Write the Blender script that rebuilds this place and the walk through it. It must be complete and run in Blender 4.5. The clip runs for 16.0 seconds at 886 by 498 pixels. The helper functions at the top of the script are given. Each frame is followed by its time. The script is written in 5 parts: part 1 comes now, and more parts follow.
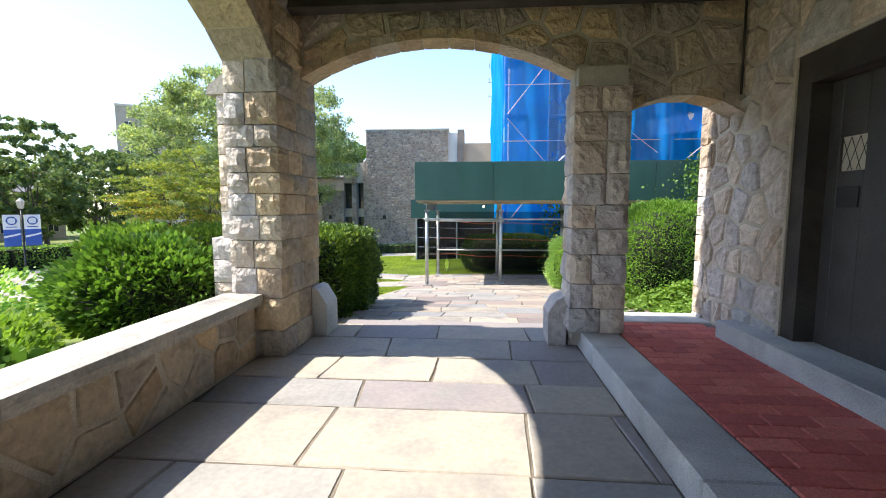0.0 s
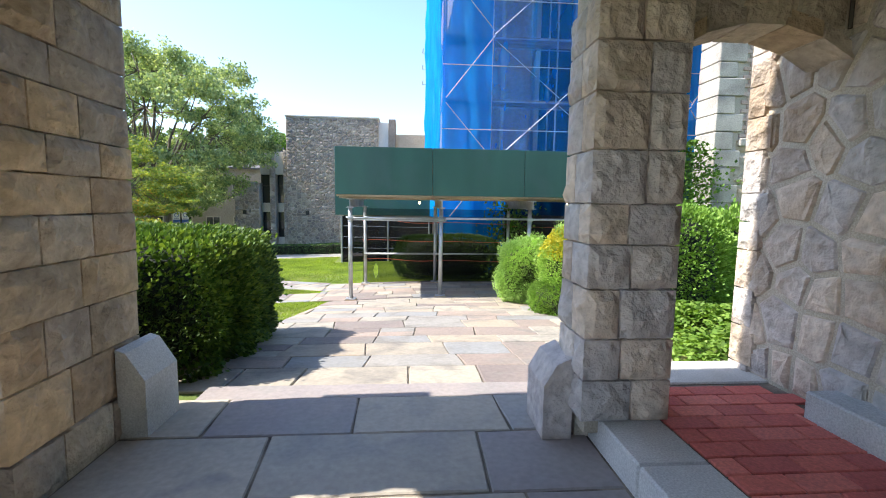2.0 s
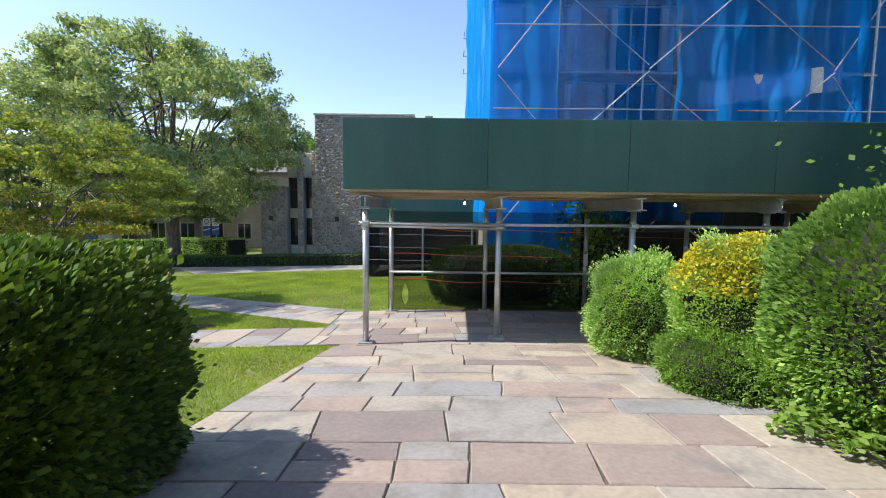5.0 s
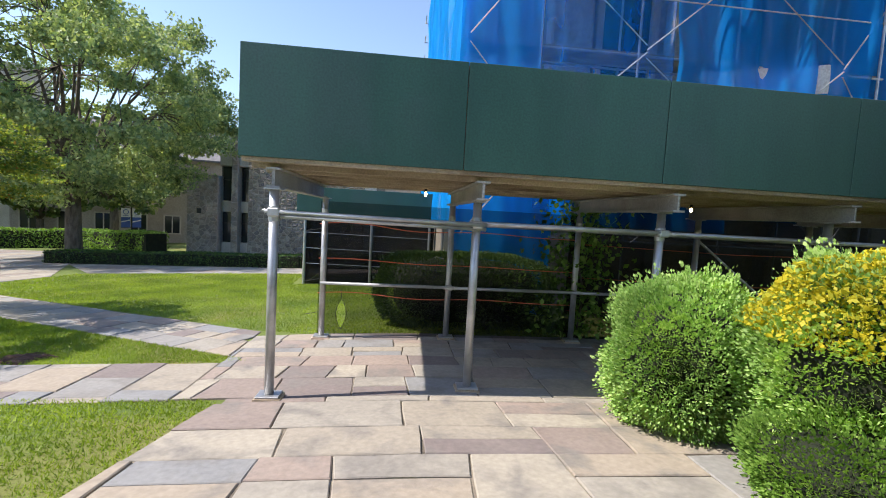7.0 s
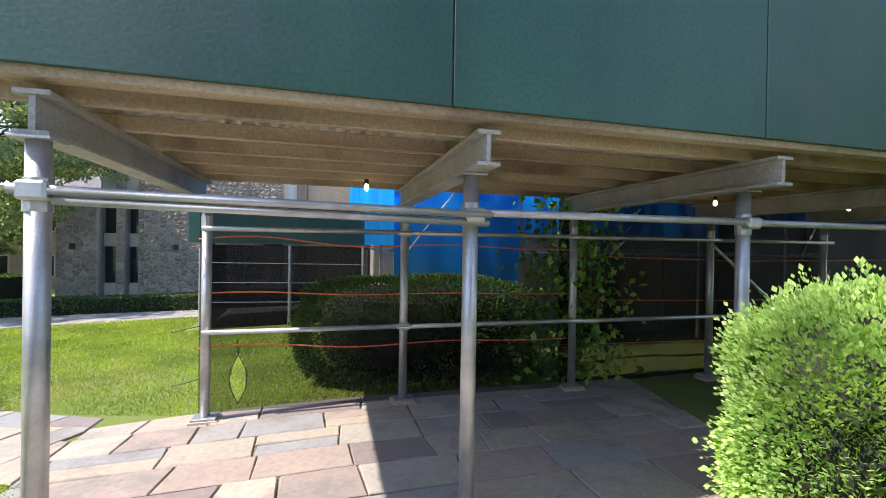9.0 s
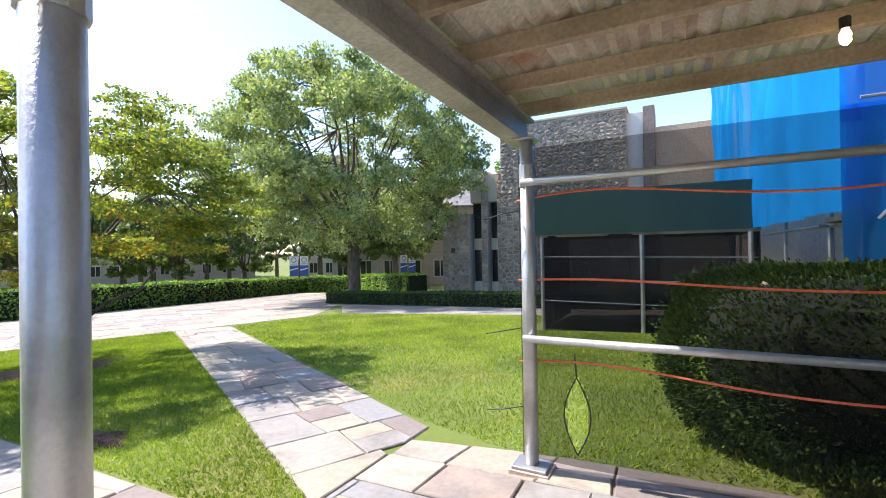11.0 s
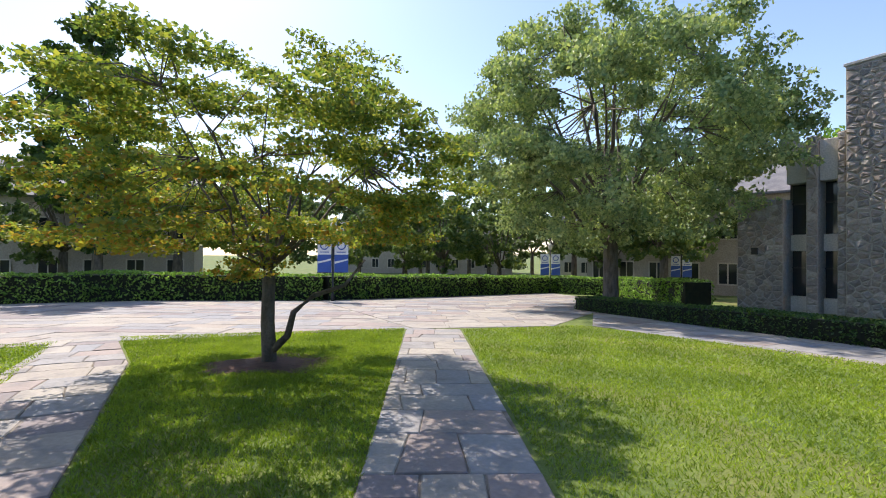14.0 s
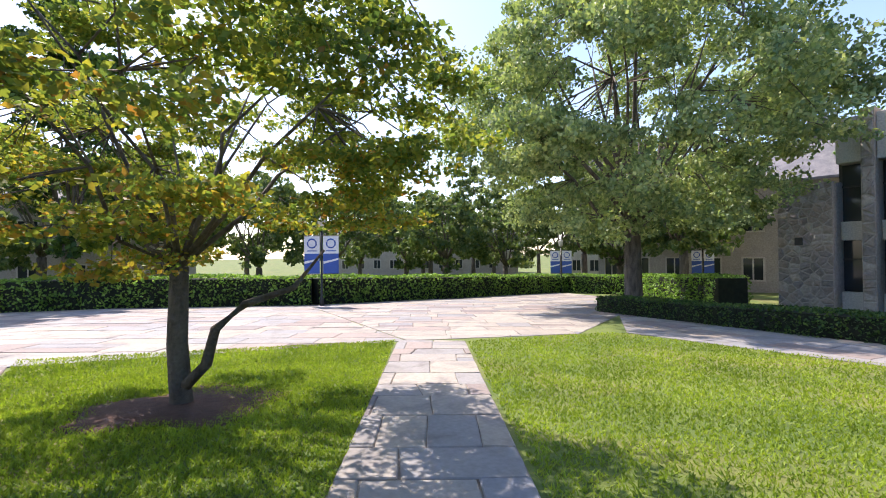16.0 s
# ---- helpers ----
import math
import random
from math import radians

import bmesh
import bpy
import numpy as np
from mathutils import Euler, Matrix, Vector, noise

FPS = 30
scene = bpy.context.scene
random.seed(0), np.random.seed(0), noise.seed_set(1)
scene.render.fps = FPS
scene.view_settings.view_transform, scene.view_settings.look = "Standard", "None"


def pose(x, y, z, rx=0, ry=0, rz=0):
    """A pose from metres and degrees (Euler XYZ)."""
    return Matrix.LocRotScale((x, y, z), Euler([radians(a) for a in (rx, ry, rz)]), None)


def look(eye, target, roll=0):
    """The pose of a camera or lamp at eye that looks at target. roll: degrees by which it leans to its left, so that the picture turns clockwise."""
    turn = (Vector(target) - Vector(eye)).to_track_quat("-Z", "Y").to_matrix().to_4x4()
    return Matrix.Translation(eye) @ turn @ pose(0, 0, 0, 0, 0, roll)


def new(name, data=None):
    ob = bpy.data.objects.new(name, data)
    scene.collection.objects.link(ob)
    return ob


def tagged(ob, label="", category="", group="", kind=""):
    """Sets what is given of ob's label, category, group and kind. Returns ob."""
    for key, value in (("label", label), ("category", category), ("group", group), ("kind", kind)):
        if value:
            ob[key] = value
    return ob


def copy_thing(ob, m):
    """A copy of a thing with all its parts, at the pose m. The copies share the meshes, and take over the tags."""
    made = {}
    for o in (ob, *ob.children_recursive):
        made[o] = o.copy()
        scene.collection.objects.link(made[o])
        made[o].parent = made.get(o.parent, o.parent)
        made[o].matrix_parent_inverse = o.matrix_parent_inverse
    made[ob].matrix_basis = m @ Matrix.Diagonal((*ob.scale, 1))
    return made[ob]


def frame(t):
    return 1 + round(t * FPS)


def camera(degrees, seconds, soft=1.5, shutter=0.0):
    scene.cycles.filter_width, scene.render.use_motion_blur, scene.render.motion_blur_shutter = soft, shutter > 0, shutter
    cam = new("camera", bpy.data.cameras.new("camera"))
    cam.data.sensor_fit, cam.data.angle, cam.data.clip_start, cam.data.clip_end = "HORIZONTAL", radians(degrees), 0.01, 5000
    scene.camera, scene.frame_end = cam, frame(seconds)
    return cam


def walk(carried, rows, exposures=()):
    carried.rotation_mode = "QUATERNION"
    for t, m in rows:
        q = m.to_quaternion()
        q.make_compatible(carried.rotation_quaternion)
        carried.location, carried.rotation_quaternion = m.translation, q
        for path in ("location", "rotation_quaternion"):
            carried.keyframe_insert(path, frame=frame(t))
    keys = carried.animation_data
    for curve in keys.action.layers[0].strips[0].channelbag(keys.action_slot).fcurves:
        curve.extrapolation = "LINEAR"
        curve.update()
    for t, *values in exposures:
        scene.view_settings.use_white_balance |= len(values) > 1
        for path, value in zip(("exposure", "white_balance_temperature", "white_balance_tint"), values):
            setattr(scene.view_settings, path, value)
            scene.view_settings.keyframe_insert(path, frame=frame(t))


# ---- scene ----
cam = camera(90.3, 16.0, 1.0)
METRES, EYE, TILT, LEAN, TURN = 16.5, 1.5, 0.0, 0.0, 4.6
ROWS = [
    (0.0, 0.0, 0.0, 0.0, 0.0, -5.41, -0.01),
    (0.5, -0.0009, 0.0318, 0.0005, -0.64, -6.31, -0.7),
    (1.0, -0.001, 0.0632, 0.0008, -4.72, -6.34, -1.05),
    (1.5, 0.0019, 0.0939, 0.001, -4.72, -6.33, -0.75),
    (2.0, 0.0043, 0.1272, 0.0006, -8.86, -5.86, -0.81),
    (2.5, 0.0097, 0.1584, 0.0006, -8.45, -5.7, 0.04),
    (3.0, 0.0113, 0.1905, -0.0006, -8.32, -5.55, -0.47),
    (3.5, 0.0132, 0.2238, -0.0017, -7.42, -5.02, -0.02),
    (4.0, 0.0124, 0.2565, -0.0025, -5.01, -4.99, 0.3),
    (6.5, 0.0206, 0.4168, -0.014, -5.17, -5.15, -2.32),
    (7.0, 0.0241, 0.45, -0.0157, -10.18, -4.33, -3.24),
    (7.5, 0.0254, 0.4842, -0.0191, -20.64, -2.61, -3.54),
    (8.0, 0.0284, 0.5167, -0.0232, -22.4, -0.5, -1.69),
    (10.5, 0.0334, 0.6613, -0.0445, 6.24, -0.34, 0.96),
    (11.0, 0.0267, 0.6904, -0.0487, 23.0, 0.32, 0.97),
    (11.5, 0.0179, 0.7173, -0.0508, 35.6, 0.5, 0.54),
    (12.0, 0.0073, 0.7455, -0.0519, 37.94, 0.75, 0.66),
    (12.5, -0.0063, 0.7722, -0.0517, 42.37, 1.2, 0.69),
    (13.0, -0.0247, 0.7951, -0.052, 43.55, 1.32, 0.22),
    (13.5, -0.0427, 0.8155, -0.0522, 54.16, 1.09, -0.53),
    (14.0, -0.0665, 0.8359, -0.054, 55.56, 0.41, -0.39),
    (14.5, -0.0894, 0.8549, -0.0559, 58.85, 0.55, 0.58),
    (15.0, -0.1168, 0.8752, -0.0599, 57.71, 0.6, 0.58),
    (15.5, -0.1429, 0.8946, -0.0627, 55.75, 0.53, 0.97),
    (16.0, -0.1674, 0.9125, -0.064, 56.09, 0.53, 0.57),
]
walk(cam, [(t, pose(0, 0, EYE, TILT, LEAN, TURN) @ pose(METRES * x, METRES * y, METRES * z, 90 + pitch, roll, yaw)) for t, x, y, z, yaw, pitch, roll in ROWS],
     [(0.0, 1.5, 6500, 12), (2.5, 1.55, 6500, 11), (3.2, 1.25, 6500, 12), (4.0, 0.95, 6500, 13), (7.0, 0.95, 6600, 14), (8.2, 1.15, 6650, 16), (10.5, 1.6, 6600, 18), (11.5, 1.15, 6550, 17), (12.5, 0.68, 6500, 14), (14.5, 0.95, 6600, 19), (16.0, 1.2, 6650, 22)])

# ---- light ----
SUN_EL, SUN_AZ = 51.0, 185.0   # the sun stands towards -x, slightly behind the porch
to_sun = Vector((math.cos(radians(SUN_EL)) * math.cos(radians(SUN_AZ)), math.cos(radians(SUN_EL)) * math.sin(radians(SUN_AZ)), math.sin(radians(SUN_EL))))
sky_world = bpy.data.worlds.new("sky")
scene.world = sky_world
sky_world.use_nodes = True
wn = sky_world.node_tree
sky = wn.nodes.new("ShaderNodeTexSky")
sky.sky_type = "NISHITA"
sky.sun_disc = False
sky.sun_elevation = radians(SUN_EL)
sky.sun_rotation = radians(-95)
sky.air_density, sky.dust_density, sky.ozone_density = 1.0, 0.6, 1.8
wn.nodes["Background"].inputs[1].default_value = 0.14
wn.links.new(sky.outputs[0], wn.nodes["Background"].inputs[0])
sun_lamp = bpy.data.lights.new("sun", "SUN")
sun_lamp.energy, sun_lamp.angle, sun_lamp.color = 3.9, radians(0.6), (1.0, 0.95, 0.86)
sun_ob = new("sun", sun_lamp)
sun_ob.matrix_world = look(to_sun * 60, (0, 0, 0))

# ---- materials ----
def nodes_of(name):
    m = bpy.data.materials.new(name)
    m.use_nodes = True
    nt = m.node_tree
    return m, nt, nt.nodes, nt.links, nt.nodes["Principled BSDF"]


def mix_colour(nt, a, b, fac, mode="MIX"):
    n = nt.nodes.new("ShaderNodeMix")
    n.data_type, n.blend_type = "RGBA", mode
    for socket, value in ((n.inputs[6], a), (n.inputs[7], b), (n.inputs[0], fac)):
        if isinstance(value, (tuple, float, int)):
            socket.default_value = (*value, 1) if isinstance(value, tuple) else value
        else:
            nt.links.new(value, socket)
    return n.outputs[2]


def noise_fac(nt, scale, detail=4, lo=0.35, hi=0.65, stretch=None, distort=0.0):
    pos = nt.nodes.new("ShaderNodeNewGeometry").outputs["Position"]
    if stretch:
        mp = nt.nodes.new("ShaderNodeMapping")
        mp.inputs["Scale"].default_value = stretch
        nt.links.new(pos, mp.inputs[0])
        pos = mp.outputs[0]
    n = nt.nodes.new("ShaderNodeTexNoise")
    n.inputs["Scale"].default_value, n.inputs["Detail"].default_value, n.inputs["Distortion"].default_value = scale, detail, distort
    nt.links.new(pos, n.inputs["Vector"])
    r = nt.nodes.new("ShaderNodeMapRange")
    r.inputs[1].default_value, r.inputs[2].default_value = lo, hi
    nt.links.new(n.outputs[0], r.inputs[0])
    return r.outputs[0], n.outputs[0]


def surface(name, c1, c2, scale=3, rough=0.85, bump=0.3, bscale=60, tones=None, source="object", stain=None, stain_scale=1.2, metal=0.0, stretch=None, bdist=0.01, grain=0.25, blend=0.72):
    """Two colours in broad patches with fine grain; tones: further colours picked piece by piece."""
    m, nt, ns, ln, bsdf = nodes_of(name)
    broad, _ = noise_fac(nt, scale, 5, stretch=stretch)
    col = mix_colour(nt, c1, c2, broad)
    if tones:
        if source == "object":
            rnd = ns.new("ShaderNodeObjectInfo").outputs["Random"]
        else:
            rnd = ns.new("ShaderNodeNewGeometry").outputs["Random Per Island"]
        ramp = ns.new("ShaderNodeValToRGB")
        ramp.color_ramp.interpolation = "CONSTANT"
        els = ramp.color_ramp.elements
        for i, c in enumerate(tones):
            e = els[i] if i < 2 else els.new(i / len(tones))
            e.position, e.color = i / len(tones), (*c, 1)
        ln.new(rnd, ramp.inputs[0])
        col = mix_colour(nt, col, ramp.outputs[0], blend)
    if stain:
        sf, _ = noise_fac(nt, stain_scale, 6, 0.5, 0.72, distort=0.6)
        col = mix_colour(nt, col, stain, sf)
    fine, raw = noise_fac(nt, bscale, 6, 0.25, 0.75)
    dark = mix_colour(nt, (1 - grain, 1 - grain, 1 - grain), (1 + 0.8 * grain, 1 + 0.8 * grain, 1 + 0.8 * grain), fine)
    col = mix_colour(nt, col, dark, 1.0, "MULTIPLY")
    ln.new(col, bsdf.inputs["Base Color"])
    bsdf.inputs["Roughness"].default_value, bsdf.inputs["Metallic"].default_value = rough, metal
    if bump:
        b = ns.new("ShaderNodeBump")
        b.inputs["Strength"].default_value, b.inputs["Distance"].default_value = bump, bdist
        ln.new(raw, b.inputs["Height"])
        ln.new(b.outputs[0], bsdf.inputs["Normal"])
    return m


def foliage(name, colours, glow=0.35, rough=0.55):
    """Leaves that let some light through; each leaf takes one of the colours."""
    m, nt, ns, ln, bsdf = nodes_of(name)
    rnd = ns.new("ShaderNodeNewGeometry").outputs["Random Per Island"]
    ramp = ns.new("ShaderNodeValToRGB")
    els = ramp.color_ramp.elements
    for i, c in enumerate(colours):
        e = els[i] if i < 2 else els.new(0.5)
        e.position, e.color = i / max(1, len(colours) - 1), (*c, 1)
    ln.new(rnd, ramp.inputs[0])
    patch, _ = noise_fac(nt, 0.9, 3)
    col = mix_colour(nt, ramp.outputs[0], mix_colour(nt, (0.7, 0.75, 0.7), (1.25, 1.2, 1.1), patch), 1.0, "MULTIPLY")
    ln.new(col, bsdf.inputs["Base Color"])
    bsdf.inputs["Roughness"].default_value = rough
    bsdf.inputs["Specular IOR Level"].default_value = 0.25
    tr = ns.new("ShaderNodeBsdfTranslucent")
    warm = mix_colour(nt, col, (1.3, 1.35, 0.6), 1.0, "MULTIPLY")
    ln.new(warm, tr.inputs[0])
    mx = ns.new("ShaderNodeMixShader")
    mx.inputs[0].default_value = glow
    ln.new(bsdf.outputs[0], mx.inputs[1])
    ln.new(tr.outputs[0], mx.inputs[2])
    ln.new(mx.outputs[0], ns["Material Output"].inputs[0])
    return m


def netting(name, colour, cover, glow=0.5, wrinkle=1.5):
    """Woven sheet, partly see-through."""
    m, nt, ns, ln, bsdf = nodes_of(name)
    var, raw = noise_fac(nt, wrinkle, 5, stretch=(1, 1, 0.35))
    col = mix_colour(nt, tuple(c * 0.75 for c in colour), colour, var)
    ln.new(col, bsdf.inputs["Base Color"])
    bsdf.inputs["Roughness"].default_value = 0.6
    bsdf.inputs["Specular IOR Level"].default_value = 0.08
    tr = ns.new("ShaderNodeBsdfTranslucent")
    ln.new(col, tr.inputs[0])
    body = ns.new("ShaderNodeMixShader")
    body.inputs[0].default_value = glow
    ln.new(bsdf.outputs[0], body.inputs[1])
    ln.new(tr.outputs[0], body.inputs[2])
    clear = ns.new("ShaderNodeBsdfTransparent")
    mx = ns.new("ShaderNodeMixShader")
    mx.inputs[0].default_value = cover
    ln.new(clear.outputs[0], mx.inputs[1])
    ln.new(body.outputs[0], mx.inputs[2])
    ln.new(mx.outputs[0], ns["Material Output"].inputs[0])
    return m


def glass(name, colour=(0.03, 0.035, 0.04)):
    m, nt, ns, ln, bsdf = nodes_of(name)
    bsdf.inputs["Base Color"].default_value = (*colour, 1)
    bsdf.inputs["Roughness"].default_value = 0.08
    return m


STONE_TONES = [(0.503, 0.397, 0.276), (0.401, 0.336, 0.263), (0.603, 0.443, 0.263), (0.368, 0.320, 0.276), (0.552, 0.458, 0.342), (0.452, 0.320, 0.198), (0.503, 0.427, 0.355), (0.669, 0.488, 0.290)]
M_STONE = surface("fieldstone", (0.342, 0.284, 0.207), (0.559, 0.463, 0.345), 5, 0.9, 1.0, 16, STONE_TONES, stain=(0.186, 0.149, 0.110), bdist=0.045)
M_GREYSTONE = surface("grey_ashlar", (0.472, 0.430, 0.403), (0.708, 0.627, 0.549), 6, 0.88, 1.0, 14, [(0.511, 0.466, 0.451), (0.610, 0.538, 0.484), (0.432, 0.411, 0.403), (0.669, 0.538, 0.419), (0.571, 0.448, 0.338)], bdist=0.045, stain=(0.315, 0.233, 0.161))
M_MORTAR = surface("mortar", (0.408, 0.360, 0.288), (0.528, 0.468, 0.384), 4, 0.95, 0.5, 80)
M_CAP = surface("limestone_coping", (0.38, 0.36, 0.32), (0.48, 0.45, 0.40), 3, 0.9, 0.7, 40, stain=(0.22, 0.20, 0.18))
M_CONC = surface("concrete", (0.468, 0.468, 0.456), (0.616, 0.604, 0.567), 2, 0.9, 0.25, 90, stain=(0.370, 0.357, 0.333))
FLAG_TONES = [(0.33, 0.285, 0.225), (0.26, 0.25, 0.24), (0.36, 0.315, 0.25), (0.215, 0.225, 0.24), (0.235, 0.175, 0.155), (0.32, 0.29, 0.245), (0.165, 0.125, 0.125), (0.39, 0.345, 0.275), (0.25, 0.245, 0.24), (0.35, 0.285, 0.215), (0.30, 0.225, 0.19)]
M_FLAG = surface("flagstone", (0.25, 0.23, 0.20), (0.34, 0.31, 0.265), 2.5, 0.78, 0.45, 22, FLAG_TONES, blend=0.7, grain=0.16, stain=(0.19, 0.175, 0.16), stain_scale=2.2)
BLUE_TONES = [(0.27, 0.27, 0.27), (0.36, 0.32, 0.26), (0.22, 0.185, 0.20), (0.41, 0.36, 0.28), (0.43, 0.37, 0.285), (0.31, 0.30, 0.28), (0.38, 0.335, 0.27)]
M_BLUESTONE = surface("bluestone", (0.33, 0.31, 0.28), (0.43, 0.39, 0.33), 2.5, 0.6, 0.35, 25, BLUE_TONES, blend=0.62, grain=0.14, stain=(0.26, 0.245, 0.23), stain_scale=2)
M_FLAGFAR = surface("flagstone_plaza", (0.321, 0.306, 0.284), (0.383, 0.359, 0.329), 1.5, 0.8, 0.2, 18, [(0.359, 0.345, 0.321), (0.321, 0.313, 0.306), (0.383, 0.359, 0.321), (0.337, 0.306, 0.284)], source="island")
M_JOINT = surface("joint_sand", (0.075, 0.062, 0.048), (0.27, 0.23, 0.18), 3, 0.95, 0.5, 60)
M_REDTILE = surface("red_paving_brick", (0.525, 0.113, 0.086), (0.675, 0.174, 0.131), 5, 0.75, 0.25, 60, [(0.562, 0.122, 0.096), (0.656, 0.166, 0.122), (0.506, 0.113, 0.096), (0.712, 0.209, 0.157)])
M_TURF = surface("turf", (0.075, 0.120, 0.018), (0.140, 0.180, 0.030), 0.8, 0.95, 0.8, 70, stain=(0.19, 0.175, 0.05), stain_scale=0.5)
M_GRASS = foliage("grass_blades", [(0.165, 0.250, 0.029), (0.238, 0.333, 0.040), (0.310, 0.384, 0.064)], 0.4)
M_YEW = foliage("clipped_yew", [(0.026, 0.062, 0.022), (0.053, 0.108, 0.026), (0.108, 0.180, 0.036)], 0.15)
M_HEDGE = foliage("clipped_hedge_leaves", [(0.042, 0.085, 0.025), (0.085, 0.155, 0.034), (0.19, 0.265, 0.05)], 0.22)
# near-black paint for the shade between the leaves
M_INNERSHADE = surface("hedge_inner_shade", (0.006, 0.010, 0.004), (0.015, 0.020, 0.008), 6, 0.95, 0.5, 30)
M_PRIVET = foliage("privet", [(0.101, 0.201, 0.041), (0.182, 0.323, 0.061), (0.302, 0.464, 0.121)], 0.3)
M_PALE = foliage("pale_shrub", [(0.201, 0.353, 0.091), (0.360, 0.560, 0.160), (0.585, 0.746, 0.318)], 0.3)
M_GOLD = foliage("golden_shrub", [(0.42, 0.36, 0.02), (0.60, 0.49, 0.03), (0.36, 0.40, 0.05)], 0.3)
M_COVER = foliage("ground_cover", [(0.08, 0.155, 0.025), (0.14, 0.245, 0.04), (0.21, 0.32, 0.07)], 0.35)
M_BROAD = foliage("broad_leaves", [(0.050, 0.118, 0.025), (0.101, 0.202, 0.034), (0.168, 0.286, 0.067)], 0.3)
M_DOG = foliage("dogwood_leaves", [(0.10, 0.165, 0.06), (0.16, 0.23, 0.07), (0.24, 0.29, 0.08), (0.34, 0.33, 0.08)], 0.5)
M_DOGGOLD = foliage("dogwood_turning_leaves", [(0.22, 0.25, 0.06), (0.36, 0.33, 0.06), (0.44, 0.32, 0.06), (0.36, 0.17, 0.06)], 0.5)
M_LOCUST = foliage("locust_leaves", [(0.165, 0.240, 0.135), (0.290, 0.370, 0.195), (0.46, 0.50, 0.26)], 0.35)
M_FARLEAF = foliage("far_leaves", [(0.076, 0.131, 0.062), (0.133, 0.197, 0.083), (0.228, 0.262, 0.103)], 0.3)
M_BARK = surface("bark", (0.085, 0.068, 0.052), (0.18, 0.15, 0.12), 8, 0.95, 0.9, 30, stretch=(1, 1, 0.3), bdist=0.03)
M_STEEL = surface("galvanised_steel", (0.42, 0.43, 0.44), (0.56, 0.57, 0.58), 6, 0.42, 0.15, 90, metal=0.7, grain=0.08, stain=(0.36, 0.35, 0.34), stain_scale=3)
M_ALU = surface("painted_beam", (0.36, 0.35, 0.33), (0.46, 0.45, 0.42), 4, 0.6, 0.2, 60, metal=0.2, stain=(0.26, 0.24, 0.21))
M_GREENPLY = surface("green_plywood", (0.016, 0.074, 0.061), (0.027, 0.101, 0.081), 1.6, 0.5, 0.12, 50, stretch=(1, 1, 0.3), stain=(0.034, 0.088, 0.081), stain_scale=1.0)
M_WOOD = surface("joist_wood", (0.34, 0.27, 0.19), (0.50, 0.41, 0.30), 3, 0.85, 0.4, 50, stretch=(0.2, 2, 2), stain=(0.182, 0.130, 0.091))
M_DECK = surface("corrugated_deck", (0.58, 0.55, 0.49), (0.74, 0.71, 0.65), 2.5, 0.6, 0.2, 50, metal=0.3, stain=(0.450, 0.150, 0.062), stain_scale=1.3)
M_DARKWOOD = surface("dark_timber", (0.03, 0.024, 0.02), (0.06, 0.05, 0.04), 4, 0.8, 0.4, 50)
M_DOOR = surface("dark_painted_door", (0.045, 0.041, 0.040), (0.065, 0.060, 0.058), 3, 0.55, 0.15, 60)
M_BLACK = netting("black_debris_net", (0.010, 0.010, 0.012), 0.58, 0.1)
M_BLACKDENSE = netting("dense_black_net", (0.014, 0.013, 0.015), 0.9, 0.1)
M_BLUENET = netting("blue_debris_net", (0.0, 0.33, 0.95), 0.72, 0.55)
M_BLUESHEER = netting("sheer_blue_net", (0.0, 0.24, 0.80), 0.50, 0.5)
M_BLUEDENSE = netting("blue_tarpaulin", (0.0, 0.36, 0.98), 0.93, 0.5)
M_ORANGE = surface("orange_rope", (0.65, 0.12, 0.05), (0.75, 0.18, 0.09), 5, 0.7, 0)
M_RUBBLE = surface("campus_rubble", (0.24, 0.205, 0.18), (0.40, 0.345, 0.30), 1.6, 0.92, 0.6, 12, [(0.31, 0.265, 0.235), (0.22, 0.195, 0.185), (0.40, 0.345, 0.30), (0.47, 0.41, 0.35), (0.27, 0.225, 0.19), (0.33, 0.265, 0.215)], source="island", bdist=0.03)
M_PRECAST = surface("precast_concrete", (0.525, 0.475, 0.413), (0.625, 0.575, 0.512), 1, 0.9, 0.2, 20)
M_WHITEPANEL = surface("white_panel", (0.62, 0.62, 0.63), (0.70, 0.70, 0.70), 1, 0.7, 0.05, 20)
M_BRICK = surface("church_brick", (0.50, 0.36, 0.29), (0.60, 0.46, 0.38), 2, 0.9, 0.4, 40, [(0.52, 0.37, 0.30), (0.60, 0.45, 0.37), (0.55, 0.42, 0.36), (0.45, 0.32, 0.26)], source="island")
M_SLATE = surface("slate_roof", (0.12, 0.12, 0.13), (0.20, 0.19, 0.19), 2, 0.7, 0.4, 15)
M_GLASS = glass("window_glass")
M_PALEGLASS = glass("leaded_glass", (0.55, 0.50, 0.42))
M_BANNERB = surface("banner_blue", (0.03, 0.09, 0.36), (0.04, 0.11, 0.42), 2, 0.6, 0)
M_BANNERW = surface("banner_white", (0.70, 0.72, 0.76), (0.78, 0.79, 0.80), 2, 0.6, 0)
M_IRON = surface("black_iron", (0.012, 0.013, 0.014), (0.025, 0.025, 0.027), 5, 0.5, 0.1)
M_CHIPS = surface("bark_mulch", (0.075, 0.036, 0.025), (0.12, 0.062, 0.042), 10, 0.95, 0.9, 60, bdist=0.03)
M_BULB, _nt, _ns, _ln, _b = nodes_of("lit_bulb")
_b.inputs["Emission Color"].default_value, _b.inputs["Emission Strength"].default_value = (1, 0.72, 0.35, 1), 6.0


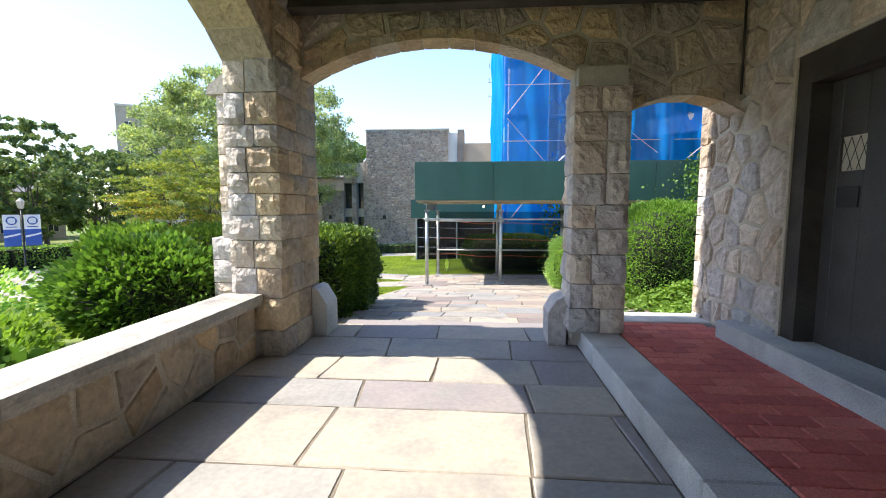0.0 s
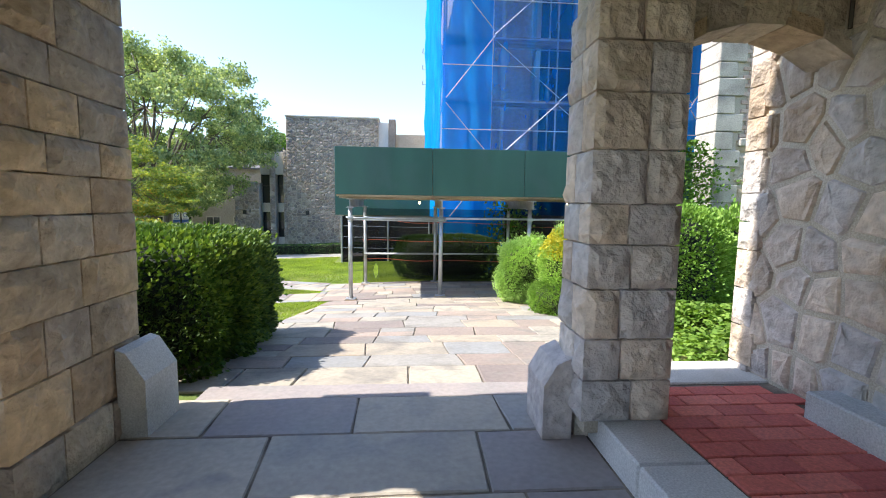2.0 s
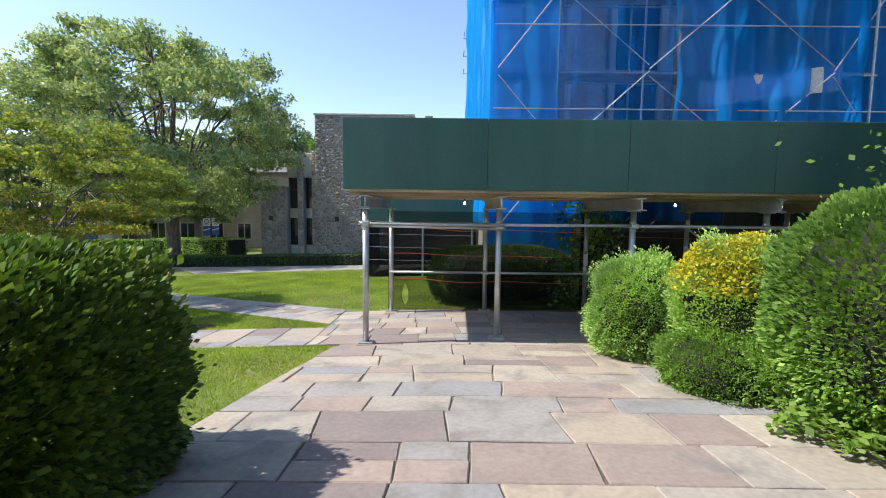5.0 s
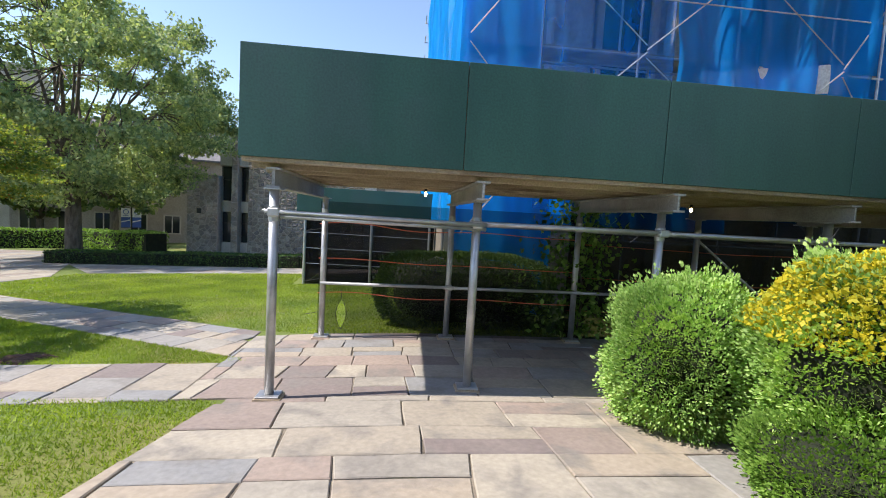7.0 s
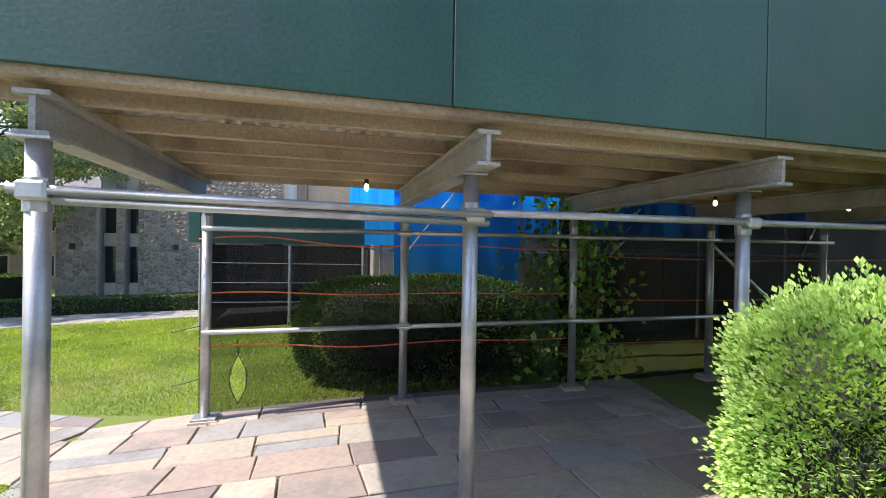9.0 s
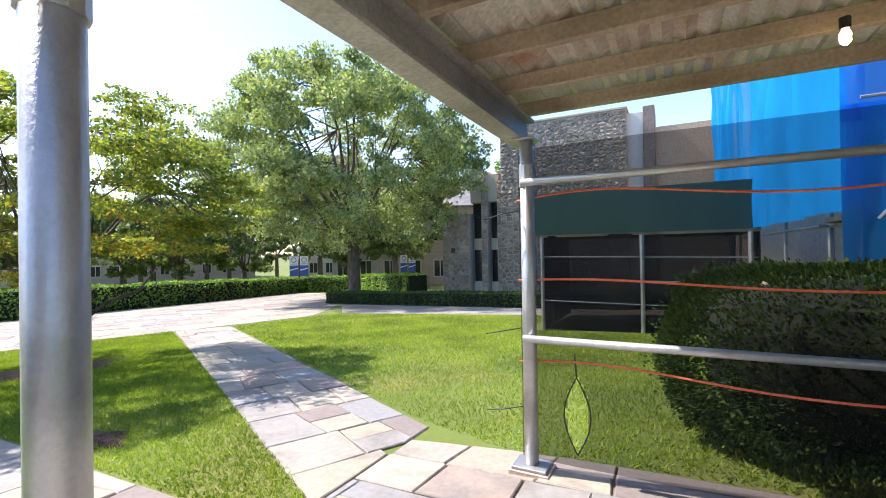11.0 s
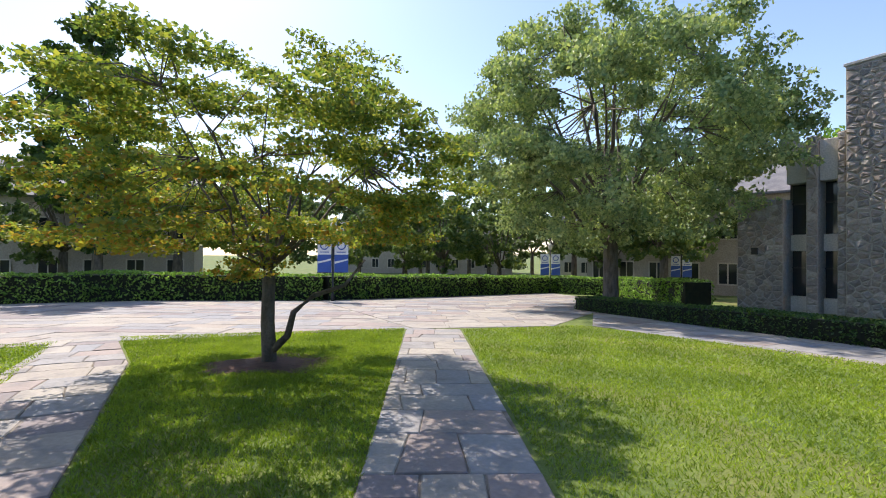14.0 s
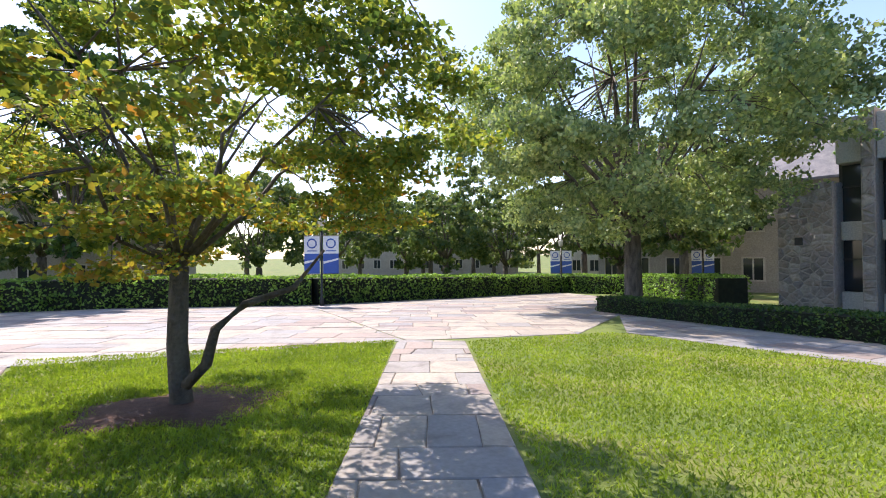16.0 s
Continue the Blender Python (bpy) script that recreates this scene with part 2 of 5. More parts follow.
# ---- mesh helpers ----
class Shape:
    """Collects vertices and faces of one mesh."""

    def __init__(self):
        self.v, self.f = [], []

    def add(self, verts, faces):
        n = len(self.v)
        self.v += [tuple(p) for p in verts]
        self.f += [tuple(i + n for i in f) for f in faces]
        return self

    def box(self, x0, y0, z0, x1, y1, z1):
        return self.add([(x, y, z) for z in (z0, z1) for y in (y0, y1) for x in (x0, x1)],
                        [(0, 2, 3, 1), (4, 5, 7, 6), (0, 1, 5, 4), (2, 6, 7, 3), (0, 4, 6, 2), (1, 3, 7, 5)])

    def block(self, x0, y0, z0, x1, y1, z1, b=0.015, jit=0.0, rng=None):
        """A box with chamfered edges and uneven corners."""
        c = ((x0 + x1) / 2, (y0 + y1) / 2, (z0 + z1) / 2)
        h = ((x1 - x0) / 2, (y1 - y0) / 2, (z1 - z0) / 2)
        verts, ids = [], {}
        for sx in (-1, 1):
            for sy in (-1, 1):
                for sz in (-1, 1):
                    s = (sx, sy, sz)
                    off = [rng.uniform(-jit, jit) if rng and jit else 0 for _ in range(3)]
                    for ax in range(3):
                        ids[s, ax] = len(verts)
                        verts.append(tuple(c[k] + s[k] * (h[k] - (0 if k == ax else b)) + off[k] for k in range(3)))
        faces = []
        for ax in range(3):
            u, w = (ax + 1) % 3, (ax + 2) % 3
            for sg in (-1, 1):
                def key(a, d):
                    s = [0, 0, 0]
                    s[ax], s[u], s[w] = sg, a, d
                    return tuple(s)
                q = [ids[key(a, d), ax] for a, d in ((-1, -1), (1, -1), (1, 1), (-1, 1))]
                faces.append(tuple(q if sg > 0 else q[::-1]))
            for a in (-1, 1):
                for d in (-1, 1):
                    s0, s1 = [0, 0, 0], [0, 0, 0]
                    s0[ax], s1[ax] = -1, 1
                    s0[u] = s1[u] = a
                    s0[w] = s1[w] = d
                    s0, s1 = tuple(s0), tuple(s1)
                    q = [ids[s0, u], ids[s1, u], ids[s1, w], ids[s0, w]]
                    faces.append(tuple(q if a * d > 0 else q[::-1]))
        for s in {k[0] for k in ids}:
            t = [ids[s, 0], ids[s, 1], ids[s, 2]]
            faces.append(tuple(t if s[0] * s[1] * s[2] > 0 else t[::-1]))
        return self.add(verts, faces)

    def rock(self, x0, y0, z0, x1, y1, z1, depth=0.025, cell=0.09, seed=0.0):
        """A rock-faced block: every side swells unevenly from its drafted edges."""
        lo, hi = (x0, y0, z0), (x1, y1, z1)
        index, allv, allf = {}, [], []
        for ax in range(3):
            u, w = (ax + 1) % 3, (ax + 2) % 3
            nu, nw = max(2, min(7, round((hi[u] - lo[u]) / cell))), max(2, min(7, round((hi[w] - lo[w]) / cell)))
            for sg in (-1, 1):
                verts = []
                for j in range(nw + 1):
                    for i in range(nu + 1):
                        p = [0.0, 0.0, 0.0]
                        p[u], p[w] = lo[u] + (hi[u] - lo[u]) * i / nu, lo[w] + (hi[w] - lo[w]) * j / nw
                        p[ax] = hi[ax] if sg > 0 else lo[ax]
                        if 0 < i < nu and 0 < j < nw:
                            k = noise.noise(Vector(p) * 7 + Vector((seed, seed * 0.7, ax))) + 0.6 * noise.noise(Vector(p) * 17 + Vector((seed, 3, ax)))
                            p[ax] += sg * depth * (0.55 + 0.75 * k)
                            p[u] += 0.018 * noise.noise(Vector(p) * 11)
                            p[w] += 0.018 * noise.noise(Vector(p) * 13 + Vector((5, 1, 2)))
                        verts.append(tuple(p))
                faces = []
                for j in range(nw):
                    for i in range(nu):
                        a = j * (nu + 1) + i
                        q = (a, a + 1, a + nu + 2, a + nu + 1)
                        faces.append(q if sg > 0 else q[::-1])
                ids = []
                for p in verts:
                    k = tuple(round(c, 5) for c in p)
                    if k not in index:
                        index[k] = len(allv)
                        allv.append(p)
                    ids.append(index[k])
                allf += [tuple(ids[i] for i in f) for f in faces]
        return self.add(allv, allf)

    def tube(self, pts, r, n=8, caps=True):
        """A round bar along points; r may be one radius or one for each point."""
        pts = [Vector(p) for p in pts]
        rs = r if isinstance(r, (list, tuple)) else [r] * len(pts)
        rings = []
        for i, p in enumerate(pts):
            d = (pts[min(i + 1, len(pts) - 1)] - pts[max(i - 1, 0)]).normalized()
            a = d.orthogonal().normalized() if abs(d.z) < 0.9 else Vector((1, 0, 0))
            a = (a - d * a.dot(d)).normalized()
            b = d.cross(a)
            rings.append([p + (a * math.cos(k * math.tau / n) + b * math.sin(k * math.tau / n)) * rs[i] for k in range(n)])
        faces = [(i * n + k, i * n + (k + 1) % n, (i + 1) * n + (k + 1) % n, (i + 1) * n + k) for i in range(len(pts) - 1) for k in range(n)]
        if caps:
            faces += [tuple(range(n))[::-1], tuple((len(pts) - 1) * n + k for k in range(n))]
        return self.add([v for ring in rings for v in ring], faces)

    def prism(self, poly, axis, lo, hi):
        """A polygon in the plane across the axis, drawn out from lo to hi."""
        def put(p, d):
            return (d, p[0], p[1]) if axis == "x" else (p[0], d, p[1]) if axis == "y" else (p[0], p[1], d)
        n = len(poly)
        return self.add([put(p, lo) for p in poly] + [put(p, hi) for p in poly],
                        [tuple(range(n))[::-1], tuple(range(n, 2 * n))] + [(i, (i + 1) % n, n + (i + 1) % n, n + i) for i in range(n)])


def mesh_of(name, shape, material, smooth=False):
    me = bpy.data.meshes.new(name)
    me.from_pydata(shape.v, [], shape.f)
    me.materials.append(material)
    if smooth:
        me.polygons.foreach_set("use_smooth", [True] * len(me.polygons))
    me.update()
    return me


def part(name, shape, material, parent=None, label="", smooth=False):
    ob = new(name, mesh_of(name, shape, material, smooth))
    ob.parent = parent
    if label:
        ob["label"] = label
    return ob


def thing(name, label, category, at=(0, 0, 0), group="", kind=""):
    ob = new(name)
    ob.location = at
    ob.empty_display_size = 0.2
    return tagged(ob, label, category, group, kind)


def structure(name, shape, material, label="", category="", smooth=False):
    return tagged(part(name, shape, material, None, "", smooth), label, category, "", "structure")


def array_mesh(name, verts, quads, material, parent=None, label="", kind=""):
    """A mesh from arrays: many separate quads or triangles."""
    me = bpy.data.meshes.new(name)
    k = quads.shape[1]
    me.vertices.add(len(verts))
    me.vertices.foreach_set("co", verts.astype(np.float32).ravel())
    me.loops.add(quads.size)
    me.loops.foreach_set("vertex_index", quads.astype(np.int32).ravel())
    me.polygons.add(len(quads))
    me.polygons.foreach_set("loop_start", np.arange(0, quads.size, k, dtype=np.int32))
    me.materials.append(material)
    me.update(calc_edges=True)
    me.validate()
    ob = new(name, me)
    ob.parent = parent
    if label:
        ob["label"] = label
    if kind:
        ob["kind"] = kind
    return ob


def leaves(name, centres, size, material, parent, seed=1, droop=0.3, aspect=0.68, normals=None, label="", kind="", flat=1.0):
    """Folded leaf blades (two triangles sharing the midrib... a diamond) at the given centres."""
    rng = np.random.default_rng(seed)
    n = len(centres)
    a = rng.normal(size=(n, 3))
    side = rng.normal(size=(n, 3))
    if normals is not None:
        a = a - normals * (a * normals).sum(1, keepdims=True) * 0.65
        side = side * 0.45 + normals
    a[:, 2] = a[:, 2] * flat - droop
    a /= np.linalg.norm(a, axis=1, keepdims=True) + 1e-9
    b = np.cross(a, side)
    b /= np.linalg.norm(b, axis=1, keepdims=True) + 1e-9
    s = size * rng.uniform(0.6, 1.3, size=(n, 1))
    v = np.stack([centres - a * s * 0.5, centres + b * s * aspect * 0.5, centres + a * s * 0.5, centres - b * s * aspect * 0.5], axis=1).reshape(-1, 3)
    return array_mesh(name, v, np.arange(4 * n).reshape(n, 4), material, parent, label, kind)


def ground(x, y):
    """Height of the ground: the porch level, then a ramp down to the lawns."""
    plane = max(-0.62 + 0.035 * min(x, 0.0) - 0.03 * max(y - 12.0, 0.0), -3.2)
    if y >= 12.0:
        return plane
    near = 0.0 if y <= 5.45 else -0.04 + (y - 5.45) / 6.55 * (plane + 0.04)
    far = min(1.0, max(0.0, (-3.0 - x) / 6.0))
    return near + (plane - near) * far


def clip(poly, px, py, nx, ny):
    """The part of a polygon on the inner side of a line through (px, py) with outward normal (nx, ny)."""
    out = []
    for i, p in enumerate(poly):
        q = poly[(i + 1) % len(poly)]
        dp, dq = (p[0] - px) * nx + (p[1] - py) * ny, (q[0] - px) * nx + (q[1] - py) * ny
        if dp <= 0:
            out.append(p)
        if dp * dq < 0:
            t = dp / (dp - dq)
            out.append((p[0] + t * (q[0] - p[0]), p[1] + t * (q[1] - p[1])))
    return out


def clip_convex(poly, region):
    for i, a in enumerate(region):
        b = region[(i + 1) % len(region)]
        poly = clip(poly, a[0], a[1], b[1] - a[1], a[0] - b[0])
        if len(poly) < 3:
            return []
    return poly


def area(poly):
    return 0.5 * sum(p[0] * q[1] - q[0] * p[1] for p, q in zip(poly, poly[1:] + poly[:1]))


def shrink(poly, d):
    """A convex polygon drawn in by d."""
    out = poly
    for i, a in enumerate(poly):
        b = poly[(i + 1) % len(poly)]
        l = math.hypot(b[0] - a[0], b[1] - a[1])
        if l < 1e-6:
            continue
        nx, ny = (b[1] - a[1]) / l, (a[0] - b[0]) / l
        out = clip(out, a[0] - nx * d, a[1] - ny * d, nx, ny)
        if len(out) < 3:
            return []
    return out


def inside(x, y, poly):
    odd = False
    for (x0, y0), (x1, y1) in zip(poly, poly[1:] + poly[:1]):
        if (y0 > y) != (y1 > y) and x < (x1 - x0) * (y - y0) / (y1 - y0) + x0:
            odd = not odd
    return odd


def cells(u0, v0, u1, v1, size, rng, stretch=1.0):
    """Irregular stones that fill a rectangle: jittered seeds and the regions nearest to them."""
    nu, nv = max(1, round((u1 - u0) / (size * stretch))), max(1, round((v1 - v0) / size))
    seeds = [(u0 + (i + 0.5 + rng.uniform(-0.36, 0.36) + 0.25 * (j % 2)) * (u1 - u0) / nu, v0 + (j + 0.5 + rng.uniform(-0.36, 0.36)) * (v1 - v0) / nv) for j in range(nv) for i in range(nu)]
    for i, s in enumerate(seeds):
        poly = [(u0, v0), (u1, v0), (u1, v1), (u0, v1)]
        for j, q in enumerate(seeds):
            d = (q[0] - s[0], q[1] - s[1])
            if i == j or abs(d[0]) > 3 * size * stretch or abs(d[1]) > 3 * size:
                continue
            poly = clip(poly, (s[0] + q[0]) / 2, (s[1] + q[1]) / 2, d[0], d[1])
            if len(poly) < 3:
                break
        if len(poly) >= 3 and abs(area(poly)) > 0.0015:
            yield poly


def stone_piece(poly, place, depth, rng, shape=None):
    """One stone with a drawn-in, uneven front. place(u, v, d) gives the point d in front of the wall."""
    rim = shrink(poly, 0.010)
    top = shrink(poly, 0.030)
    if len(rim) < 3 or len(top) < 3:
        return None
    if len(top) != len(rim):
        cu, cv = sum(p[0] for p in rim) / len(rim), sum(p[1] for p in rim) / len(rim)
        top = [(cu + (p[0] - cu) * 0.86, cv + (p[1] - cv) * 0.86) for p in rim]
    n = len(rim)
    cu, cv = sum(p[0] for p in top) / n, sum(p[1] for p in top) / n
    s = shape or Shape()
    mid = [(cu + (u - cu) * rng.uniform(0.45, 0.68), cv + (v - cv) * rng.uniform(0.45, 0.68)) for u, v in top]
    s.add([place(u, v, -0.02) for u, v in rim] + [place(u, v, depth * rng.uniform(0.4, 0.9)) for u, v in top] + [place(u, v, depth * rng.uniform(0.6, 1.5)) for u, v in mid] + [place(cu, cv, depth * rng.uniform(0.7, 1.5))],
          [(r * n + i, r * n + (i + 1) % n, (r + 1) * n + (i + 1) % n, (r + 1) * n + i) for r in (0, 1) for i in range(n)] + [(2 * n + i, 2 * n + (i + 1) % n, 3 * n) for i in range(n)])
    return s


def stone_facing(parent, u0, v0, u1, v1, size, place, material, seed, depth=0.025, keep=None, push=None, stretch=1.2, joined=None):
    rng = random.Random(seed)
    for poly in cells(u0, v0, u1, v1, size, rng, stretch):
        if keep and not keep(sum(p[0] for p in poly) / len(poly), sum(p[1] for p in poly) / len(poly)):
            continue
        if push:
            poly = [push(*p) for p in poly]
            if abs(area(poly)) < 0.003:
                continue
        s = stone_piece(poly, place, depth, rng, joined)
        if s and joined is None:
            part("stone", s, material, parent)


def slabs(region, angle, row, width, rng):
    """Rows of rectangular flagstones with uneven widths, cut to a convex region (counter-clockwise)."""
    c, s = math.cos(radians(angle)), math.sin(radians(angle))
    loc = [(x * c + y * s, -x * s + y * c) for x, y in region]
    u0, u1 = min(p[0] for p in loc), max(p[0] for p in loc)
    v, v1 = min(p[1] for p in loc), max(p[1] for p in loc)
    while v < v1:
        h = rng.uniform(*row)
        u = u0 - rng.uniform(0, width[1])
        la = lb = 0.0
        while u < u1:
            w = rng.uniform(*width)
            ra, rb = rng.uniform(-0.05, 0.05), rng.uniform(-0.05, 0.05)
            halves = [(v, v + h)] if rng.random() > 0.22 or h < row[0] * 1.25 else [(v, v + h * 0.5), (v + h * 0.5, v + h)]
            for a, b in halves:
                ta, tb = (a - v) / h, (b - v) / h
                q = [(u + la + (lb - la) * ta, a), (u + w + ra + (rb - ra) * ta, a), (u + w + ra + (rb - ra) * tb, b), (u + la + (lb - la) * tb, b)]
                q = [(p[0] * c - p[1] * s, p[0] * s + p[1] * c) for p in q]
                q = clip_convex(q, region)
                if len(q) >= 3 and abs(area(q)) > 0.02:
                    yield q
            u, la, lb = u + w, ra, rb
        v += h


def ragged(rim, face, rng, step=0.22, bite=0.008):
    """Breaks the straight sides of a slab into short uneven lengths."""
    n = len(rim)
    cx, cy = sum(p[0] for p in rim) / n, sum(p[1] for p in rim) / n
    out, top = [], []
    for i in range(n):
        a, b, c, d = rim[i], rim[(i + 1) % n], face[i], face[(i + 1) % n]
        k = max(1, min(5, int(math.hypot(b[0] - a[0], b[1] - a[1]) / step)))
        for e in range(k):
            t = (e + (rng.uniform(-0.25, 0.25) if e else 0)) / k
            p, q = (a[0] + (b[0] - a[0]) * t, a[1] + (b[1] - a[1]) * t), (c[0] + (d[0] - c[0]) * t, c[1] + (d[1] - c[1]) * t)
            far = math.hypot(cx - p[0], cy - p[1]) + 1e-6
            m = rng.uniform(-0.3 * bite, bite) * (2.2 if not e and rng.random() < 0.4 else 1.0)
            out.append((p[0] + (cx - p[0]) / far * m, p[1] + (cy - p[1]) / far * m))
            top.append((q[0] + (cx - q[0]) / far * m, q[1] + (cy - q[1]) / far * m))
    return out, top


def slab_piece(poly, rng, top=0.02, gap=0.007, shape=None, height=ground):
    rim, face = shrink(poly, gap), shrink(poly, gap + 0.008)
    if len(rim) < 3 or len(face) != len(rim):
        return None
    rim, face = ragged(rim, face, rng)
    n, lift, s = len(rim), rng.uniform(-0.005, 0.005), shape or Shape()
    s.add([(x, y, height(x, y) - 0.05) for x, y in rim] + [(x, y, height(x, y) + top + lift - 0.008) for x, y in rim] + [(x, y, height(x, y) + top + lift + rng.uniform(-0.002, 0.002)) for x, y in face],
          [(i, (i + 1) % n, n + (i + 1) % n, n + i) for i in range(n)] + [(n + i, n + (i + 1) % n, 2 * n + (i + 1) % n, 2 * n + i) for i in range(n)] + [tuple(range(2 * n, 3 * n))])
    return s


# ---- ground and lawns ----
xs = sorted(set([-400, -250, -150, -100, -70, -50, -40, -34] + [x * 0.75 for x in range(-40, 21)] + [-2.7, 0.0, 18, 24, 32, 45, 70, 120, 250, 400]))
ys = sorted(set([-300, -150, -80, -40, -25, -15, -10, -6] + [y * 0.75 for y in range(-6, 54)] + [5.4, 5.45, 5.5, 12.0, 45, 52, 60, 75, 100, 150, 250, 400]))
g = Shape()
g.add([(x, y, ground(x, y)) for y in ys for x in xs], [(j * len(xs) + i, j * len(xs) + i + 1, (j + 1) * len(xs) + i + 1, (j + 1) * len(xs) + i) for j in range(len(ys) - 1) for i in range(len(xs) - 1)])
structure("ground", g, M_TURF, "mown green turf falling gently away from the porch", "ground")

LAWNS = [
    [(-2.3, 8.0), (-1.83, 11.72), (-6.0, 12.0), (-12.6, 11.6), (-13.0, 7.0), (-8, 5.6), (-4.4, 6.5)],
    [(-1.95, 13.02), (-9.8, 12.95), (-12.7, 12.5), (-11.75, 18.1), (-6.95, 15.67), (-2.5, 13.36)],
    [(-11.0, 19.25), (-2.5, 14.75), (-1.6, 14.45), (2.6, 14.5), (0.7, 20.3), (-3.2, 20.4), (-3.4, 23.2), (-6.4, 23.2), (-10.5, 22.6)],
]


def grass_on(poly, count, seed, near):
    rng = np.random.default_rng(seed)
    lo, hi = np.min(poly, axis=0), np.max(poly, axis=0)
    pts = []
    while len(pts) < count:
        for x, y in rng.uniform(lo, hi, size=(20000, 2)):
            d = math.hypot(x - near[0], y - near[1])
            if rng.random() < min(1.0, (5.0 / max(d, 1.0)) ** 1.6) and inside(x, y, poly):
                pts.append((x, y, ground(x, y)))
    p = np.array(pts[:count])
    d = np.hypot(p[:, 0] - near[0], p[:, 1] - near[1])
    w = (0.004 + 0.0011 * d)[:, None]
    h = rng.uniform(0.02, 0.042, size=(count, 1))
    ang = rng.uniform(0, math.tau, count)
    side = np.stack([np.cos(ang), np.sin(ang), np.zeros(count)], 1) * w
    lean = np.concatenate([rng.normal(0, 0.02, size=(count, 2)), h], 1)
    v = np.stack([p - side, p + side, p + lean], 1).reshape(-1, 3)
    ob = array_mesh("lawn_grass", v, np.arange(3 * count).reshape(count, 3), M_GRASS)
    tagged(ob, "short mown green lawn grass beside the stone path", "grass", "", "stuff")


grass_on(LAWNS[0], 90000, 3, (-2.2, 9.5))
grass_on(LAWNS[1], 80000, 4, (-4.0, 13.4))
grass_on(LAWNS[2], 95000, 5, (-3.2, 15.2))

# ---- porch ----
porch_floor = structure("floor_porch", Shape().box(-2.6, -6, -0.12, 1.1, 5.42, 0.001), M_JOINT, "shaded bluestone paved porch floor", "floor")
kerb = thing("kerb_porch", "pale grey stone kerb along the red brick walk", "kerb", kind="structure")
for y0, y1 in ((-6, -2.5), (-2.495, -0.2), (-0.195, 2.1), (2.105, 4.15), (4.155, 5.4)):
    part("kerb_stone", Shape().block(1.08, y0, -0.1, 1.47, y1, 0.19, 0.012), M_CONC, kerb)
structure("floor_brick_base", Shape().box(1.47, -6, -0.1, 2.68, 5.15, 0.172), M_JOINT, "bed under the red paving bricks", "floor")
structure("threshold", Shape().block(1.44, 5.16, -0.3, 2.75, 5.62, 0.19, 0.012), M_CONC, "pale stone threshold under the small arch", "threshold")
step = Shape().block(2.42, -6, 0.0, 3.4, 4.62, 0.36, 0.012)
structure("step_door", step, M_CONC, "worn concrete step in front of the doors", "step")
structure("step_edge", Shape().block(-1.72, 5.42, -0.3, 0.95, 5.68, 0.006, 0.01), M_BLUESTONE, "stone step edge at the porch mouth", "step")


def arch_outline(c, half, spring, crown, n=18):
    """Points of a flat arch from its left spring to its right."""
    rise = crown - spring
    r = (half * half + rise * rise) / (2 * rise)
    a0 = math.asin(min(1, half / r))
    return [(c + r * math.sin(-a0 + 2 * a0 * i / n), crown - r + r * math.cos(-a0 + 2 * a0 * i / n)) for i in range(n + 1)]


def arched_wall(name, axis, lo, hi, u0, u1, top, arches, label):
    """A wall with arched openings, built from strips over and between the openings."""
    s = Shape()
    edge = u0
    for c, half, spring, crown, base in arches:
        if c - half > edge + 0.01:
            s.prism([(edge, base), (c - half, base), (c - half, top), (edge, top)], axis, lo, hi)
        pts = arch_outline(c, half, spring, crown)
        for p, q in zip(pts, pts[1:]):
            s.prism([p, q, (q[0], top), (p[0], top)], axis, lo, hi)
        edge = c + half
    if u1 > edge + 0.01:
        s.prism([(edge, arches[-1][4]), (u1, arches[-1][4]), (u1, top), (edge, top)], axis, lo, hi)
    return structure(name, s, M_MORTAR, label, "wall")


ARCH_FRONT = [(-0.47, 1.455, 2.88, 3.26, -0.3), (2.06, 0.60, 2.44, 2.64, -0.3)]
ARCH_SIDE = [(-2.6, 1.60, 2.88, 3.52, -0.3), (2.55, 1.60, 2.88, 3.52, -0.3)]
ARCH_BACK = [(-0.47, 1.455, 2.92, 3.34, -0.3)]


def over_arch(arches, pad=0.0):
    def free(u, v):
        for c, half, spring, crown, base in arches:
            if abs(u - c) < half + pad:
                rise = crown - spring
                r = (half * half + rise * rise) / (2 * rise)
                d = u - c
                lim = crown - r + math.sqrt(max(0, r * r - d * d))
                if v < lim:
                    return False
        return True
    return free


def lift_over(arches):
    def push(u, v):
        for c, half, spring, crown, base in arches:
            if abs(u - c) < half:
                rise = crown - spring
                r = (half * half + rise * rise) / (2 * rise)
                lim = crown - r + math.sqrt(max(0, r * r - (u - c) ** 2))
                if v < lim:
                    return (u, lim + 0.002) if lim - v < 0.5 else (c + math.copysign(half, u - c), v)
        return (u, v)
    return push


